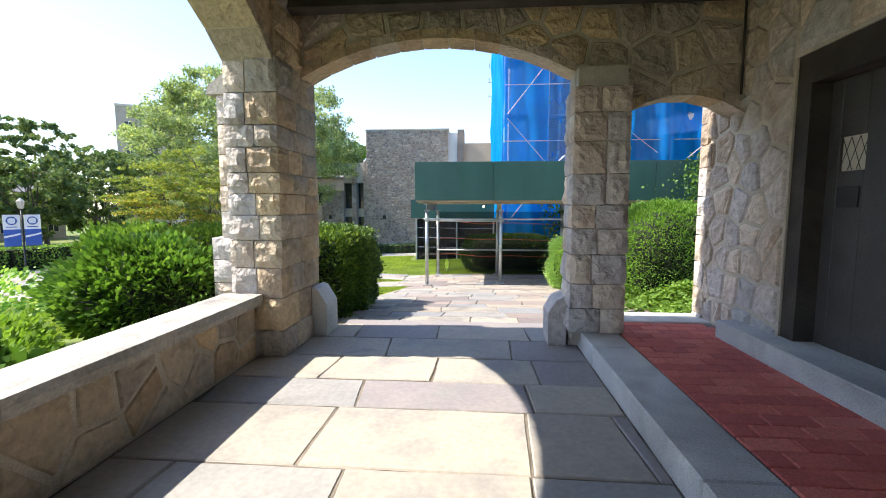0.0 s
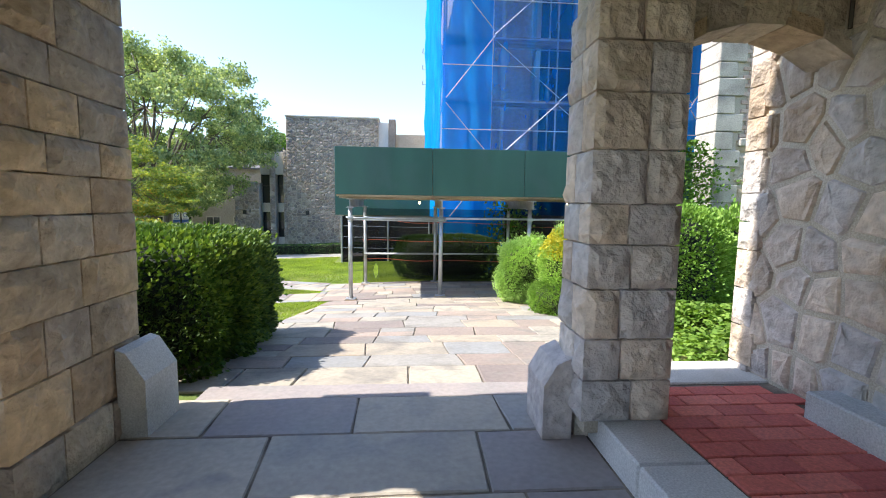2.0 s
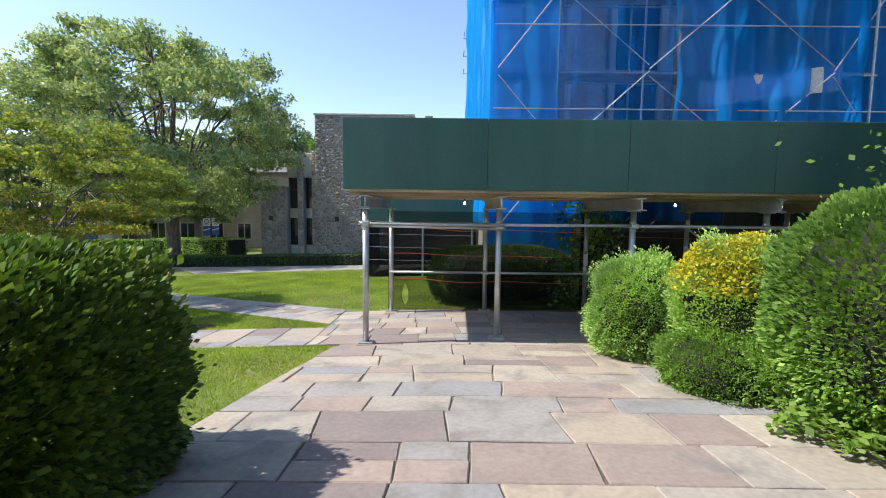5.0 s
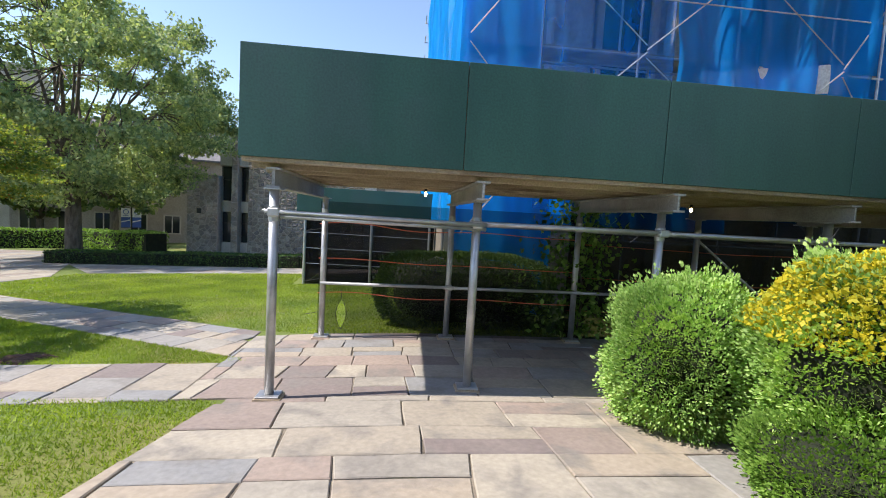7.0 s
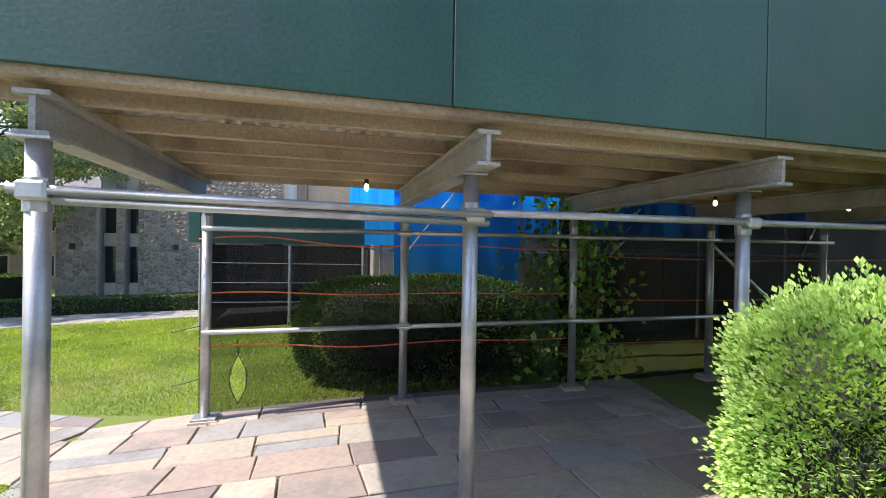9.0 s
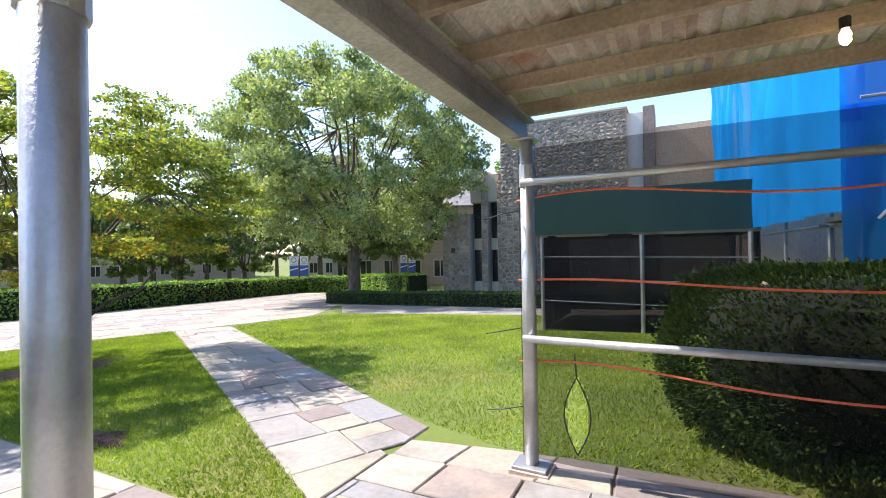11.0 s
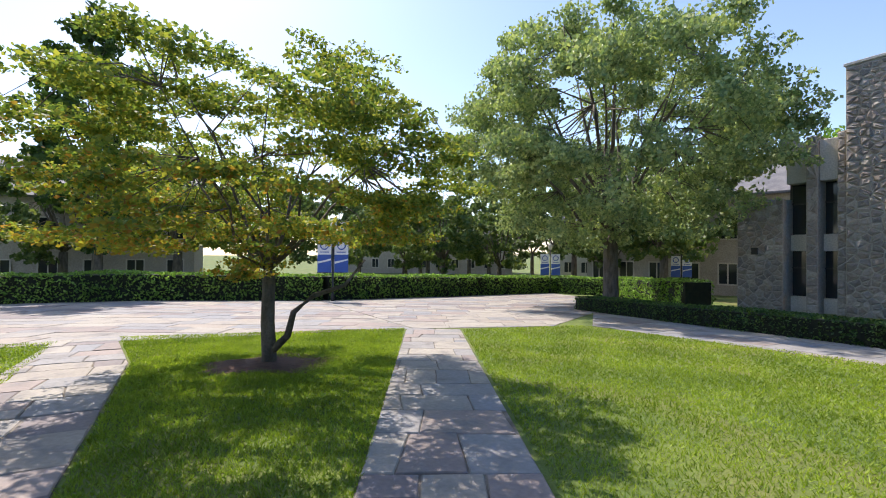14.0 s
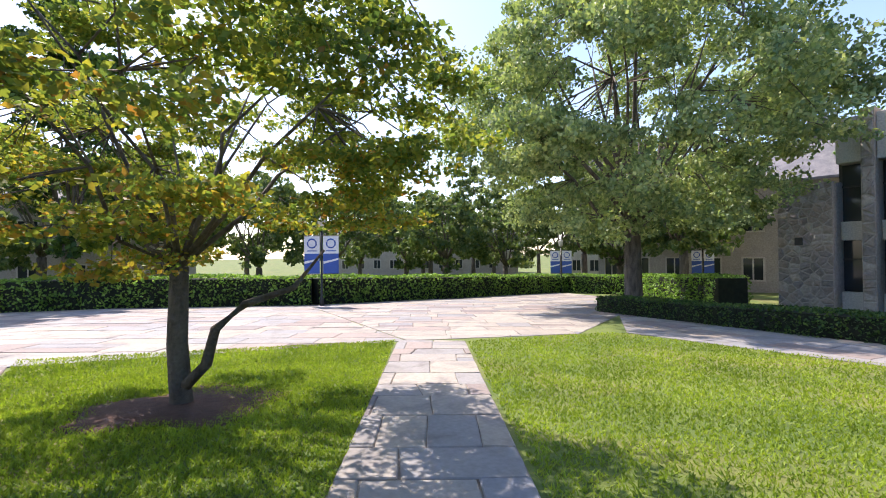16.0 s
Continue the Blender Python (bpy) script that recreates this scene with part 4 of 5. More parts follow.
for i, (x, y, r, h, mt) in enumerate([(-33, 46, 5.0, 11, M_FARLEAF), (-42, 52, 5.5, 12, M_FARLEAF), (-28, 52, 4.5, 10, M_FARLEAF), (-52, 40, 6.0, 11, M_FARLEAF), (-44, 26, 5.5, 9, M_FARLEAF), (-36, 33, 3.6, 8, M_FARLEAF),
                                  (-60, 20, 7, 13, M_FARLEAF), (-32, -1, 5.5, 12, M_FARLEAF), (-55, 60, 7, 13, M_FARLEAF), (-21, 42, 5, 10, M_FARLEAF), (-34, 13, 4.4, 8.5, M_DOG), (-12, 52, 5, 12, M_PRIVET), (-70, 2, 8, 15, M_FARLEAF), (-48, 12, 5, 10, M_FARLEAF), (-46, 34, 5, 9, M_FARLEAF), (-54, 51, 6, 11, M_FARLEAF), (-42, 6, 5, 9, M_FARLEAF), (-62, 44, 6, 11, M_FARLEAF)]):
    gz = ground(x, y)
    tree("leafy green tree beyond the plaza hedge", (x, y, gz), h * 0.28, 0.28, (x, y, gz + h * 0.62), (r, r, h * 0.40), 8, 70, 150, 0.34, mt, 60 + i, 1.15, gap=0.35)
for i, (x, y, r, h) in enumerate([(-31, 9.5, 2.6, 14.7), (-27.5, 44, 4.0, 9), (-37, 40, 4.2, 9.5), (-47, 43, 4.8, 14.5), (-40, 19, 4.5, 8.5), (-58, 33, 6, 12)]):
    gz = ground(x, y)
    tree("dark green tree at the edge of the campus" if i else "tall dark narrow conifer beyond the hedge", (x, y, gz), h * 0.2, 0.25, (x, y, gz + h * 0.58), (r, r, h * 0.42), 8, 70, 150, 0.32, M_FARLEAF if i else M_YEW, 90 + i, 1.05, gap=0.35)
bed = Shape()
ring = [(dog[0] + math.cos(a) * (0.72 + 0.12 * math.sin(3 * a) + 0.08 * math.sin(7 * a)), dog[1] + math.sin(a) * (0.95 + 0.1 * math.sin(5 * a))) for a in [math.tau * i / 40 for i in range(40)]]
bed.add([(dog[0], dog[1], dog[2] + 0.05)] + [(dog[0] + (x - dog[0]) * 0.6, dog[1] + (y - dog[1]) * 0.6, ground(x, y) + 0.035) for x, y in ring] + [(x, y, ground(x, y) + 0.006) for x, y in ring],
        [(0, 1 + i, 1 + (i + 1) % 40) for i in range(40)] + [(1 + i, 41 + i, 41 + (i + 1) % 40, 1 + (i + 1) % 40) for i in range(40)])
tagged(part("mulch_bed", bed, M_CHIPS), "brown bark mulch round the dogwood trunk", "mulch", kind="structure")
patch = Shape()
ring = [(-4.75 + math.cos(a) * (0.30 + 0.07 * math.sin(3 * a) + 0.04 * math.sin(8 * a)), 13.25 + math.sin(a) * (0.24 + 0.05 * math.sin(5 * a + 1))) for a in [math.tau * i / 30 for i in range(30)]]
patch.add([(-4.75, 13.25, ground(-4.75, 13.25) + 0.045)] + [(-4.75 + (x + 4.75) * 0.65, 13.25 + (y - 13.25) * 0.65, ground(x, y) + 0.03 + 0.018 * math.sin(x * 40) * math.sin(y * 37)) for x, y in ring] + [(x, y, ground(x, y) + 0.004) for x, y in ring],
          [(0, 1 + i, 1 + (i + 1) % 30) for i in range(30)] + [(1 + i, 31 + i, 31 + (i + 1) % 30, 1 + (i + 1) % 30) for i in range(30)])
tagged(part("soil_patch", patch, M_CHIPS), "bare patch of dark soil and dead twigs in the lawn", "soil", kind="structure")


# ---- sidewalk shed ----
SHED_X = [-1.38, 0.60, 2.62, 4.62, 6.6]
FRONT_Y, REAR_Y = 11.97, 14.15
shed = thing("sidewalk_shed", "construction sidewalk shed with green plywood parapet on steel posts", "shed", (2.5, 13, -0.65))
so = np.array(shed.location)


def shed_part(name, s, m, label="", smooth=False):
    s.v = [(x - so[0], y - so[1], zz - so[2]) for x, y, zz in s.v]
    return part(name, s, m, shed, label, smooth)


edges = [-1.68, 0.38, 2.38, 4.45, 6.5, 8.6]
for x0, x1 in zip(edges, edges[1:]):
    shed_part("panel", Shape().block(x0 + 0.004, 11.62, 1.68, x1 - 0.004, 11.645, 2.68, 0.003), M_GREENPLY, "dark green painted plywood panel")
    shed_part("panel_batten", Shape().block(x1 - 0.02, 11.646, 1.7, x1 + 0.02, 11.68, 2.66, 0.003), M_WOOD)
shed_part("end_panel", Shape().block(-1.685, 11.65, 1.68, -1.66, 14.45, 2.68, 0.003), M_GREENPLY, "dark green painted plywood end panel")
shed_part("sill_board", Shape().block(-1.655, 11.65, 1.64, 8.6, 11.75, 1.69, 0.004), M_WOOD, "raw timber edge board")
for k in range(6):
    y = 11.90 + k * 0.48
    shed_part("joist", Shape().block(-1.64, y - 0.022, 1.60, 8.8, y + 0.022, 1.69, 0.004), M_WOOD, "weathered timber joist")
deck = Shape()
n = 420
for i in range(n):
    x0, x1 = -1.65 + 10.25 * i / n, -1.65 + 10.25 * (i + 1) / n
    z0, z1 = 1.712 + 0.02 * math.sin(i * 1.57), 1.712 + 0.02 * math.sin((i + 1) * 1.57)
    deck.add([(x0, 11.66, z0), (x1, 11.66, z1), (x1, 14.45, z1), (x0, 14.45, z0)], [(0, 1, 2, 3)])
deck.box(-1.65, 11.66, 1.742, 8.8, 14.45, 1.76)
shed_part("deck", deck, M_DECK, "rust-streaked corrugated metal deck")
for x in SHED_X:
    b = Shape().block(x - 0.065, 11.68, 1.575, x + 0.065, 14.4, 1.598, 0.002).block(x - 0.065, 11.68, 1.41, x + 0.065, 14.4, 1.43, 0.002).box(x - 0.012, 11.69, 1.43, x + 0.012, 14.39, 1.575)
    shed_part("beam", b, M_ALU, "pale metal cross beam")
    for y in (11.74 if x < 0 else FRONT_Y, REAR_Y):
        px, x = x, (-1.30 if x < 0 and y > 13 else x)
        gz = ground(x, y) + 0.02
        shed_part("post", Shape().tube([(x, y, gz + 0.04), (x, y, 1.41)], 0.045, 16), M_STEEL, "round galvanised steel post", True)
        shed_part("collar", Shape().tube([(x, y, 1.10), (x, y, 1.24)], 0.052, 12), M_STEEL)
        shed_part("base_plate", Shape().block(x - 0.11, y - 0.09, gz + 0.025, x + 0.11, y + 0.09, gz + 0.045, 0.003), M_STEEL)
        shed_part("base_block", Shape().block(x - 0.13, y - 0.10, gz - 0.03, x + 0.13, y + 0.10, gz + 0.024, 0.005), M_BRICK if y > 13 and x < 0 else M_WOOD, "timber or brick pad under the post")
        shed_part("head_plate", Shape().block(x - 0.075, y - 0.075, 1.395, x + 0.075, y + 0.075, 1.409, 0.003), M_STEEL)
        x = px
for y, z in ((FRONT_Y - 0.075, 1.18), (REAR_Y - 0.07, 1.12), (REAR_Y - 0.07, 0.14)):
    for x0, x1 in zip(SHED_X, SHED_X[1:]):
        if x0 < 0 and y < 13:
            continue
        shed_part("rail", Shape().tube([(x0 - (0.08 if y < 13 or x0 > 0 else -0.06), y, z), (x1 + 0.08, y, z + 0.005)], 0.024, 10), M_STEEL, "galvanised steel rail", True)
for p, q in (((-1.45, 11.672, 1.19), (0.69, 11.875, 1.168)), ((-1.31, 11.70, 1.150), (0.69, 11.915, 1.122))):
    shed_part("rail", Shape().tube([p, q], 0.021, 12), M_STEEL, "galvanised steel rail", True)
for x, y, z in ((-1.37, 11.69, 1.185), (0.60, 11.895, 1.165), (0.60, REAR_Y - 0.05, 1.12), (0.60, REAR_Y - 0.05, 0.14), (2.62, 11.905, 1.18)):
    shed_part("coupler", Shape().block(x - 0.055, y - 0.036, z - 0.04, x + 0.055, y + 0.04, z + 0.04, 0.012).tube([(x - 0.10, y - 0.01, z + 0.012), (x - 0.05, y - 0.01, z + 0.012)], 0.012, 6).tube([(x - 0.085, y - 0.01, z + 0.012), (x - 0.075, y - 0.01, z + 0.012)], 0.02, 6), M_STEEL, "bolted steel rail clamp")
shed_part("brace", Shape().tube([(4.6, REAR_Y, 1.1), (6.5, REAR_Y, -0.3)], 0.02, 8), M_STEEL)
for x, y in ((0.15, 13.7), (4.05, 13.55), (5.9, 13.4)):
    bulb = thing("bulb", "lit warm bulb hanging under the shed deck", "lamp", (x, y, 1.53), "shed lights")
    part("socket", Shape().tube([(0, 0, 0.03), (0, 0, 0.075)], 0.02, 8), M_IRON, bulb)
    part("glass", Shape().tube([(0, 0, -0.035), (0, 0, -0.02), (0, 0, 0.01), (0, 0, 0.03)], [0.008, 0.02, 0.02, 0.01], 10), M_BULB, bulb, "glowing warm glass", True)


def sheet(u0, u1, z0, z1, place, nu=60, nv=24, fold=0.03, seed=1, hole=None):
    """A hanging sheet with soft vertical folds."""
    rng = random.Random(seed)
    ph = [rng.uniform(0, 6.28) for _ in range(6)]
    vs, fs = [], []
    for j in range(nv + 1):
        for i in range(nu + 1):
            u, z = u0 + (u1 - u0) * i / nu, z0 + (z1 - z0) * j / nv
            d = fold * (math.sin(u * 4.1 + ph[0] + 0.4 * math.sin(z + ph[3])) + 0.6 * math.sin(u * 9.7 + ph[1] + z * 0.7) + 0.7 * math.sin(z * 1.3 + u * 0.8 + ph[2]) + 0.35 * math.sin(z * 3.3 - u * 2 + ph[4]))
            vs.append(place(u, z, d))
    for j in range(nv):
        for i in range(nu):
            if hole and hole(u0 + (u1 - u0) * (i + 0.5) / nu, z0 + (z1 - z0) * (j + 0.5) / nv):
                continue
            fs.append((j * (nu + 1) + i, j * (nu + 1) + i + 1, (j + 1) * (nu + 1) + i + 1, (j + 1) * (nu + 1) + i))
    s = Shape()
    s.add(vs, fs)
    return s


net = thing("debris_net", "sheer black debris netting with orange edge cords", "net", (0.6, 14.2, -0.6))
no = net.location
slit = lambda x, z: abs(x + 1.02) < 0.075 * (1 - ((z + 0.34) / 0.24) ** 2) and abs(z + 0.34) < 0.24
part("sheet", sheet(-1.38, 2.6, -0.66, 1.36, lambda u, z, d: (u - no[0], 14.21 + d * 0.4 - no[1], z - no[2]), 160, 90, 0.02, 3, slit), M_BLACK, net, "sheer black mesh with a torn slit", True)
edge_l = [(-1.02 - 0.08 * math.sin(math.pi * i / 12), 14.19, -0.58 + 0.48 * i / 12) for i in range(13)]
edge_r = [(-1.02 + 0.08 * math.sin(math.pi * i / 12), 14.19, -0.58 + 0.48 * i / 12) for i in range(13)]
for run in (edge_l + [(-1.03, 14.19, 0.05)], edge_r):
    part("torn_edge", Shape().tube([(x - no[0], y - no[1], z - no[2]) for x, y, z in run], 0.005, 5), M_IRON, net, "frayed dark edge of the tear")
for z, w in ((1.02, 0.05), (0.50, 0.02), (-0.03, 0.04)):
    part("cord", Shape().tube([(-1.38 + 4 * i / 24 - no[0], 14.185 - no[1], z - 0.05 * i / 24 + w * math.sin(i * 0.5) * (1 - i / 24) - no[2]) for i in range(25)], 0.007, 5), M_ORANGE, net, "orange edge cord")
for z in (-0.3, 0.2, 0.95):
    part("tie", Shape().tube([(-1.34 - no[0], 14.12 - no[1], z - no[2]), (-1.45 - no[0], 14.08 - no[1], z - 0.02 - no[2]), (-1.58 - no[0], 14.1 - no[1], z - 0.05 - no[2])], 0.004, 5), M_IRON, net, "black cable tie")
# near-opaque black netting; its colour also paints the dark space behind the shed
dark = thing("debris_net", "dense black netting, near-opaque for the shade behind the shed", "net", (5.5, 14.3, -0.6))
part("sheet", sheet(2.6, 17.0, -0.7, 1.72, lambda u, z, d: (u - 5.5, 14.45 + d - 14.3, z + 0.6), 60, 20, 0.03, 4), M_BLACKDENSE, dark, "", True)

for z in (-0.2, 0.35, 0.9):
    part("cord", Shape().tube([(2.6 - 5.5, 0.08, z + 0.6), (5.5 - 5.5, 0.09, z + 0.55), (9.0 - 5.5, 0.08, z + 0.6)], 0.006, 5), M_ORANGE, dark, "orange edge cord")

# the second shed, farther along the church
rear = thing("sidewalk_shed", "distant sidewalk shed wrapped in black netting with green parapet", "shed", (-1, 20.5, -0.95))
ro = rear.location
part("parapet", Shape().block(-3.15 - ro[0], 0, 1.0 - ro[2], 0.85 - ro[0], 0.03, 1.85 - ro[2], 0.003).block(-3.15 - ro[0], 0.03, 1.0 - ro[2], -3.12 - ro[0], 3.0, 1.85 - ro[2], 0.003), M_GREENPLY, rear, "dark green painted parapet")
part("deck", Shape().box(-3.1 - ro[0], 0.035, 0.95 - ro[2], 0.85 - ro[0], 3.0, 0.999 - ro[2]), M_WOOD, rear)
part("netting", sheet(-2.95, 0.85, -0.95, 0.98, lambda u, z, d: (u - ro[0], 0.06 + d, z - ro[2]), 40, 16, 0.02, 5), M_BLACKDENSE, rear, "black netting", True)
part("side_netting", sheet(20.56, 23.4, -1.0, 0.98, lambda u, z, d: (-2.95 + d - ro[0], u - ro[1], z - ro[2]), 30, 16, 0.02, 6), M_BLACKDENSE, rear, "black netting", True)
for x in (-2.9, -1.0, 0.7):
    part("post", Shape().tube([(x - ro[0], 0.0, -0.05), (x - ro[0], 0.0, 0.95 - ro[2])], 0.04, 8), M_STEEL, rear)
for z in (-0.35, 0.1, 0.55):
    part("cord", Shape().tube([(-2.95 - ro[0], -0.02, z - ro[2]), (0.8 - ro[0], -0.02, z - 0.04 - ro[2])], 0.008, 5), M_STEEL, rear)

# ---- church under scaffolding ----
church = thing("church", "stone church under scaffolding and blue netting", "building", (5, 22, -0.8))
co = church.location
cw = Shape().box(1.9 - co[0], 18.2 - co[1], -0.5, 24 - co[0], 34 - co[1], 19)
for x in (3.6, 6.6, 9.6, 12.4):
    cw.block(x - 0.5 - co[0], 17.7 - co[1], -0.5, x + 0.5 - co[0], 18.2 - co[1], 12, 0.05)
part("wall", cw, M_RUBBLE, church, "grey rubble stone wall")
for x in (5.1, 8.1, 11.0):
    part("window", Shape().box(x - 0.6 - co[0], 18.16 - co[1], 4.2, x + 0.6 - co[0], 18.195 - co[1], 9.5), M_GLASS, church)
    part("window_surround", Shape().block(x - 0.8 - co[0], 18.05 - co[1], 3.9, x - 0.61 - co[0], 18.198 - co[1], 9.8, 0.02).block(x + 0.61 - co[0], 18.05 - co[1], 3.9, x + 0.8 - co[0], 18.198 - co[1], 9.8, 0.02).block(x - 0.8 - co[0], 18.0 - co[1], 3.6, x + 0.8 - co[0], 18.198 - co[1], 3.89, 0.02), M_PRECAST, church)
scaf = thing("scaffold", "tube scaffolding round the church", "scaffold", (5, 17, -0.7))
fo = scaf.location
xs_ = [1.0, 2.5, 4.6, 6.8, 9.0, 10.2]
for x in xs_:
    for y in (16.5, 17.4):
        part("standard", Shape().tube([(x - fo[0], y - fo[1], 0), (x - fo[0], y - fo[1], 17)], 0.028, 6), M_STEEL, scaf)
for y in (19.5, 22, 24.5, 27, 29):
    part("standard", Shape().tube([(1.0 - fo[0], y - fo[1], 0), (1.0 - fo[0], y - fo[1], 12.5)], 0.028, 6), M_STEEL, scaf)
for k in range(8):
    z = 1.6 + k * 1.95
    for y in (16.5, 17.4):
        part("ledger", Shape().tube([(0.9 - fo[0], y - fo[1], z), (10.3 - fo[0], y - fo[1], z)], 0.025, 6), M_STEEL, scaf)
    part("guard_rail", Shape().tube([(0.9 - fo[0], 16.16 - fo[1], z + 1.0), (10.3 - fo[0], 16.16 - fo[1], z + 1.0)], 0.014, 6), M_STEEL, scaf)
    part("platform", Shape().block(0.95 - fo[0], 16.55 - fo[1], z + 0.03, 10.2 - fo[0], 17.35 - fo[1], z + 0.08, 0.005), M_WOOD, scaf, "timber scaffold planks")
    if z < 12:
        part("ledger", Shape().tube([(1.0 - fo[0], 16.4 - fo[1], z), (1.0 - fo[0], 29.2 - fo[1], z)], 0.025, 6), M_STEEL, scaf)
    for i in range(len(xs_) - 1):
        if (i + k) % 2 == 0:
            part("brace", Shape().tube([(xs_[i] - fo[0], 16.17 - fo[1], z), (xs_[i + 1] - fo[0], 16.17 - fo[1], z + 1.9)], 0.015, 6), M_STEEL, scaf)
        else:
            part("brace", Shape().tube([(xs_[i + 1] - fo[0], 16.19 - fo[1], z + 0.1), (xs_[i] - fo[0], 16.19 - fo[1], z + 1.8)], 0.012, 6), M_STEEL, scaf)
for z in (9.3, 10.2, 11.1):
    part("guard_rail", Shape().tube([(0.6 - fo[0], 28.6 - fo[1], z), (0.6 - fo[0], 29.4 - fo[1], z), (1.2 - fo[0], 29.4 - fo[1], z)], 0.03, 6), M_STEEL, scaf)
blue = thing("scaffold_netting", "bright blue debris netting wrapped round the scaffolding", "net", (5, 16.3, 0))
bo = blue.location
part("front_sheet", sheet(0.82, 2.46, 1.75, 14.5, lambda u, z, d: (u - bo[0], 16.36 + d - bo[1], z), 40, 60, 0.05, 7), M_BLUENET, blue, "", True)
part("front_sheet", sheet(2.46, 5.2, 1.5, 18, lambda u, z, d: (u - bo[0], 16.30 + d - bo[1], z), 60, 80, 0.06, 8), M_BLUESHEER, blue, "", True)
part("front_sheet", sheet(5.2, 9.7, 1.5, 18, lambda u, z, d: (u - bo[0], 16.26 + d * 1.5 - bo[1], z), 80, 80, 0.07, 9), M_BLUENET, blue, "", True)
part("front_sheet", sheet(9.7, 19.0, 1.6, 18, lambda u, z, d: (u - bo[0], 16.6 + d * 1.5 - bo[1], z), 60, 60, 0.07, 10), M_BLUENET, blue, "", True)
part("side_sheet", sheet(16.36, 29.2, 1.0, 12.4, lambda u, z, d: (0.80 + d - bo[0], u - bo[1], z), 120, 50, 0.05, 11), M_BLUEDENSE, blue, "", True)
part("lower_sheet", sheet(0.82, 2.95, -0.75, 1.9, lambda u, z, d: (u - bo[0], 16.34 + d * 0.6 - bo[1], z), 40, 20, 0.04, 12), M_BLUEDENSE, blue, "dense bright blue tarpaulin", True)
part("lower_sheet", sheet(2.5, 6.0, 1.2, 1.9, lambda u, z, d: (u - bo[0], 15.3 + d - bo[1], z), 40, 8, 0.06, 13), M_BLUEDENSE, blue, "dense bright blue tarpaulin", True)
part("torn_strip", sheet(6.0, 9.4, 4.0, 4.6, lambda u, z, d: (u - bo[0], 16.48 + d - bo[1], z + 0.12 * (u - 6)), 30, 6, 0.06, 14), M_WHITEPANEL, blue, "pale loose strip of sheeting", True)

# church transept with brick and quoins
tr = thing("church_wing", "pale brick church wing with stone quoins and rubble base", "building", (8, 12, -0.3))
to = tr.location
part("wall", Shape().box(5.5 - to[0], 10.0 - to[1], 0, 12 - to[0], 10.5 - to[1], 11), M_MORTAR, tr)
rows = Shape()
rng = random.Random(77)
for j in range(70):
    z = 3.1 + j * 0.075
    x = 5.95 + (j % 2) * 0.11
    while x < 8.6:
        rows.block(x + 0.004 - to[0], 9.978 - to[1], z + 0.004, x + 0.216 - to[0], 10.02 - to[1], z + 0.071, 0.004)
        x += 0.22
ob = part("brickwork", rows, M_BRICK, tr, "pale red-brown brickwork")
ob["kind"] = "stuff"
z = 0.0
k = 0
while z < 9:
    h = rng.uniform(0.26, 0.36)
    w = 0.32 if k % 2 else 0.48
    part("quoin", Shape().block(5.46 - to[0], 9.95 - to[1], z + 0.005, 5.5 + w - to[0], 10.53 - to[1], z + h - 0.005, 0.014, 0.005, rng), M_CAP, tr)
    z += h
    k += 1
stone_facing(tr, 5.9, 0.0, 8.6, 3.08, 0.32, lambda u, v, d: (u - to[0], 10.0 - d - to[1], v), M_STONE, 78, 0.03)
part("string_course", Shape().block(5.95 - to[0], 9.93 - to[1], 2.94, 8.6 - to[0], 10.0 - to[1], 3.09, 0.02), M_CAP, tr)
part("window", Shape().box(6.75 - to[0], 9.955 - to[1], 1.2, 7.05 - to[0], 9.99 - to[1], 2.0), M_GLASS, tr, "small dark window")
part("downpipe", Shape().tube([(7.15 - to[0], 9.9 - to[1], 0.2), (7.15 - to[0], 9.9 - to[1], 9)], 0.04, 8), M_DARKWOOD, tr)

# ---- campus buildings ----
hall = thing("campus_hall", "modern rubble stone hall with tall recessed window bays", "building", (-7, 36, -1.8))
ho = hall.location
part("main_wall", Shape().box(-8.7 - ho[0], 34.0 - ho[1], -0.6, -2.36 - ho[0], 44 - ho[1], 9.15), M_MORTAR, hall)
js = Shape()
stone_facing(hall, -8.7, -1.9, -2.36, 7.3, 0.20, lambda u, v, d: (u - ho[0], 34.0 - d - ho[1], v - ho[2]), M_RUBBLE, 81, 0.05, stretch=1.6, joined=js)
ob = part("stone_facing", js, M_RUBBLE, hall, "grey rubble stone")
ob["kind"] = "stuff"
part("coping", Shape().block(-8.75 - ho[0], 33.92 - ho[1], 9.15, -2.3 - ho[0], 44.1 - ho[1], 9.25, 0.01), M_PRECAST, hall)
part("white_panel", Shape().block(-2.36 - ho[0], 34.4 - ho[1], -0.5, -1.66 - ho[0], 36 - ho[1], 9.0, 0.01), M_WHITEPANEL, hall, "white vertical panel")
part("chimney", Shape().block(-1.65 - ho[0], 34.2 - ho[1], -0.5, -1.15 - ho[0], 36 - ho[1], 9.2, 0.02), M_RUBBLE, hall)
part("low_wall", Shape().box(-1.14 - ho[0], 34.5 - ho[1], -0.5, 4 - ho[0], 40 - ho[1], 8.2), M_RUBBLE, hall)
part("bay_back", Shape().box(-10.75 - ho[0], 34.9 - ho[1], -0.5, -8.71 - ho[0], 40 - ho[1], 6.6), M_DOOR, hall)
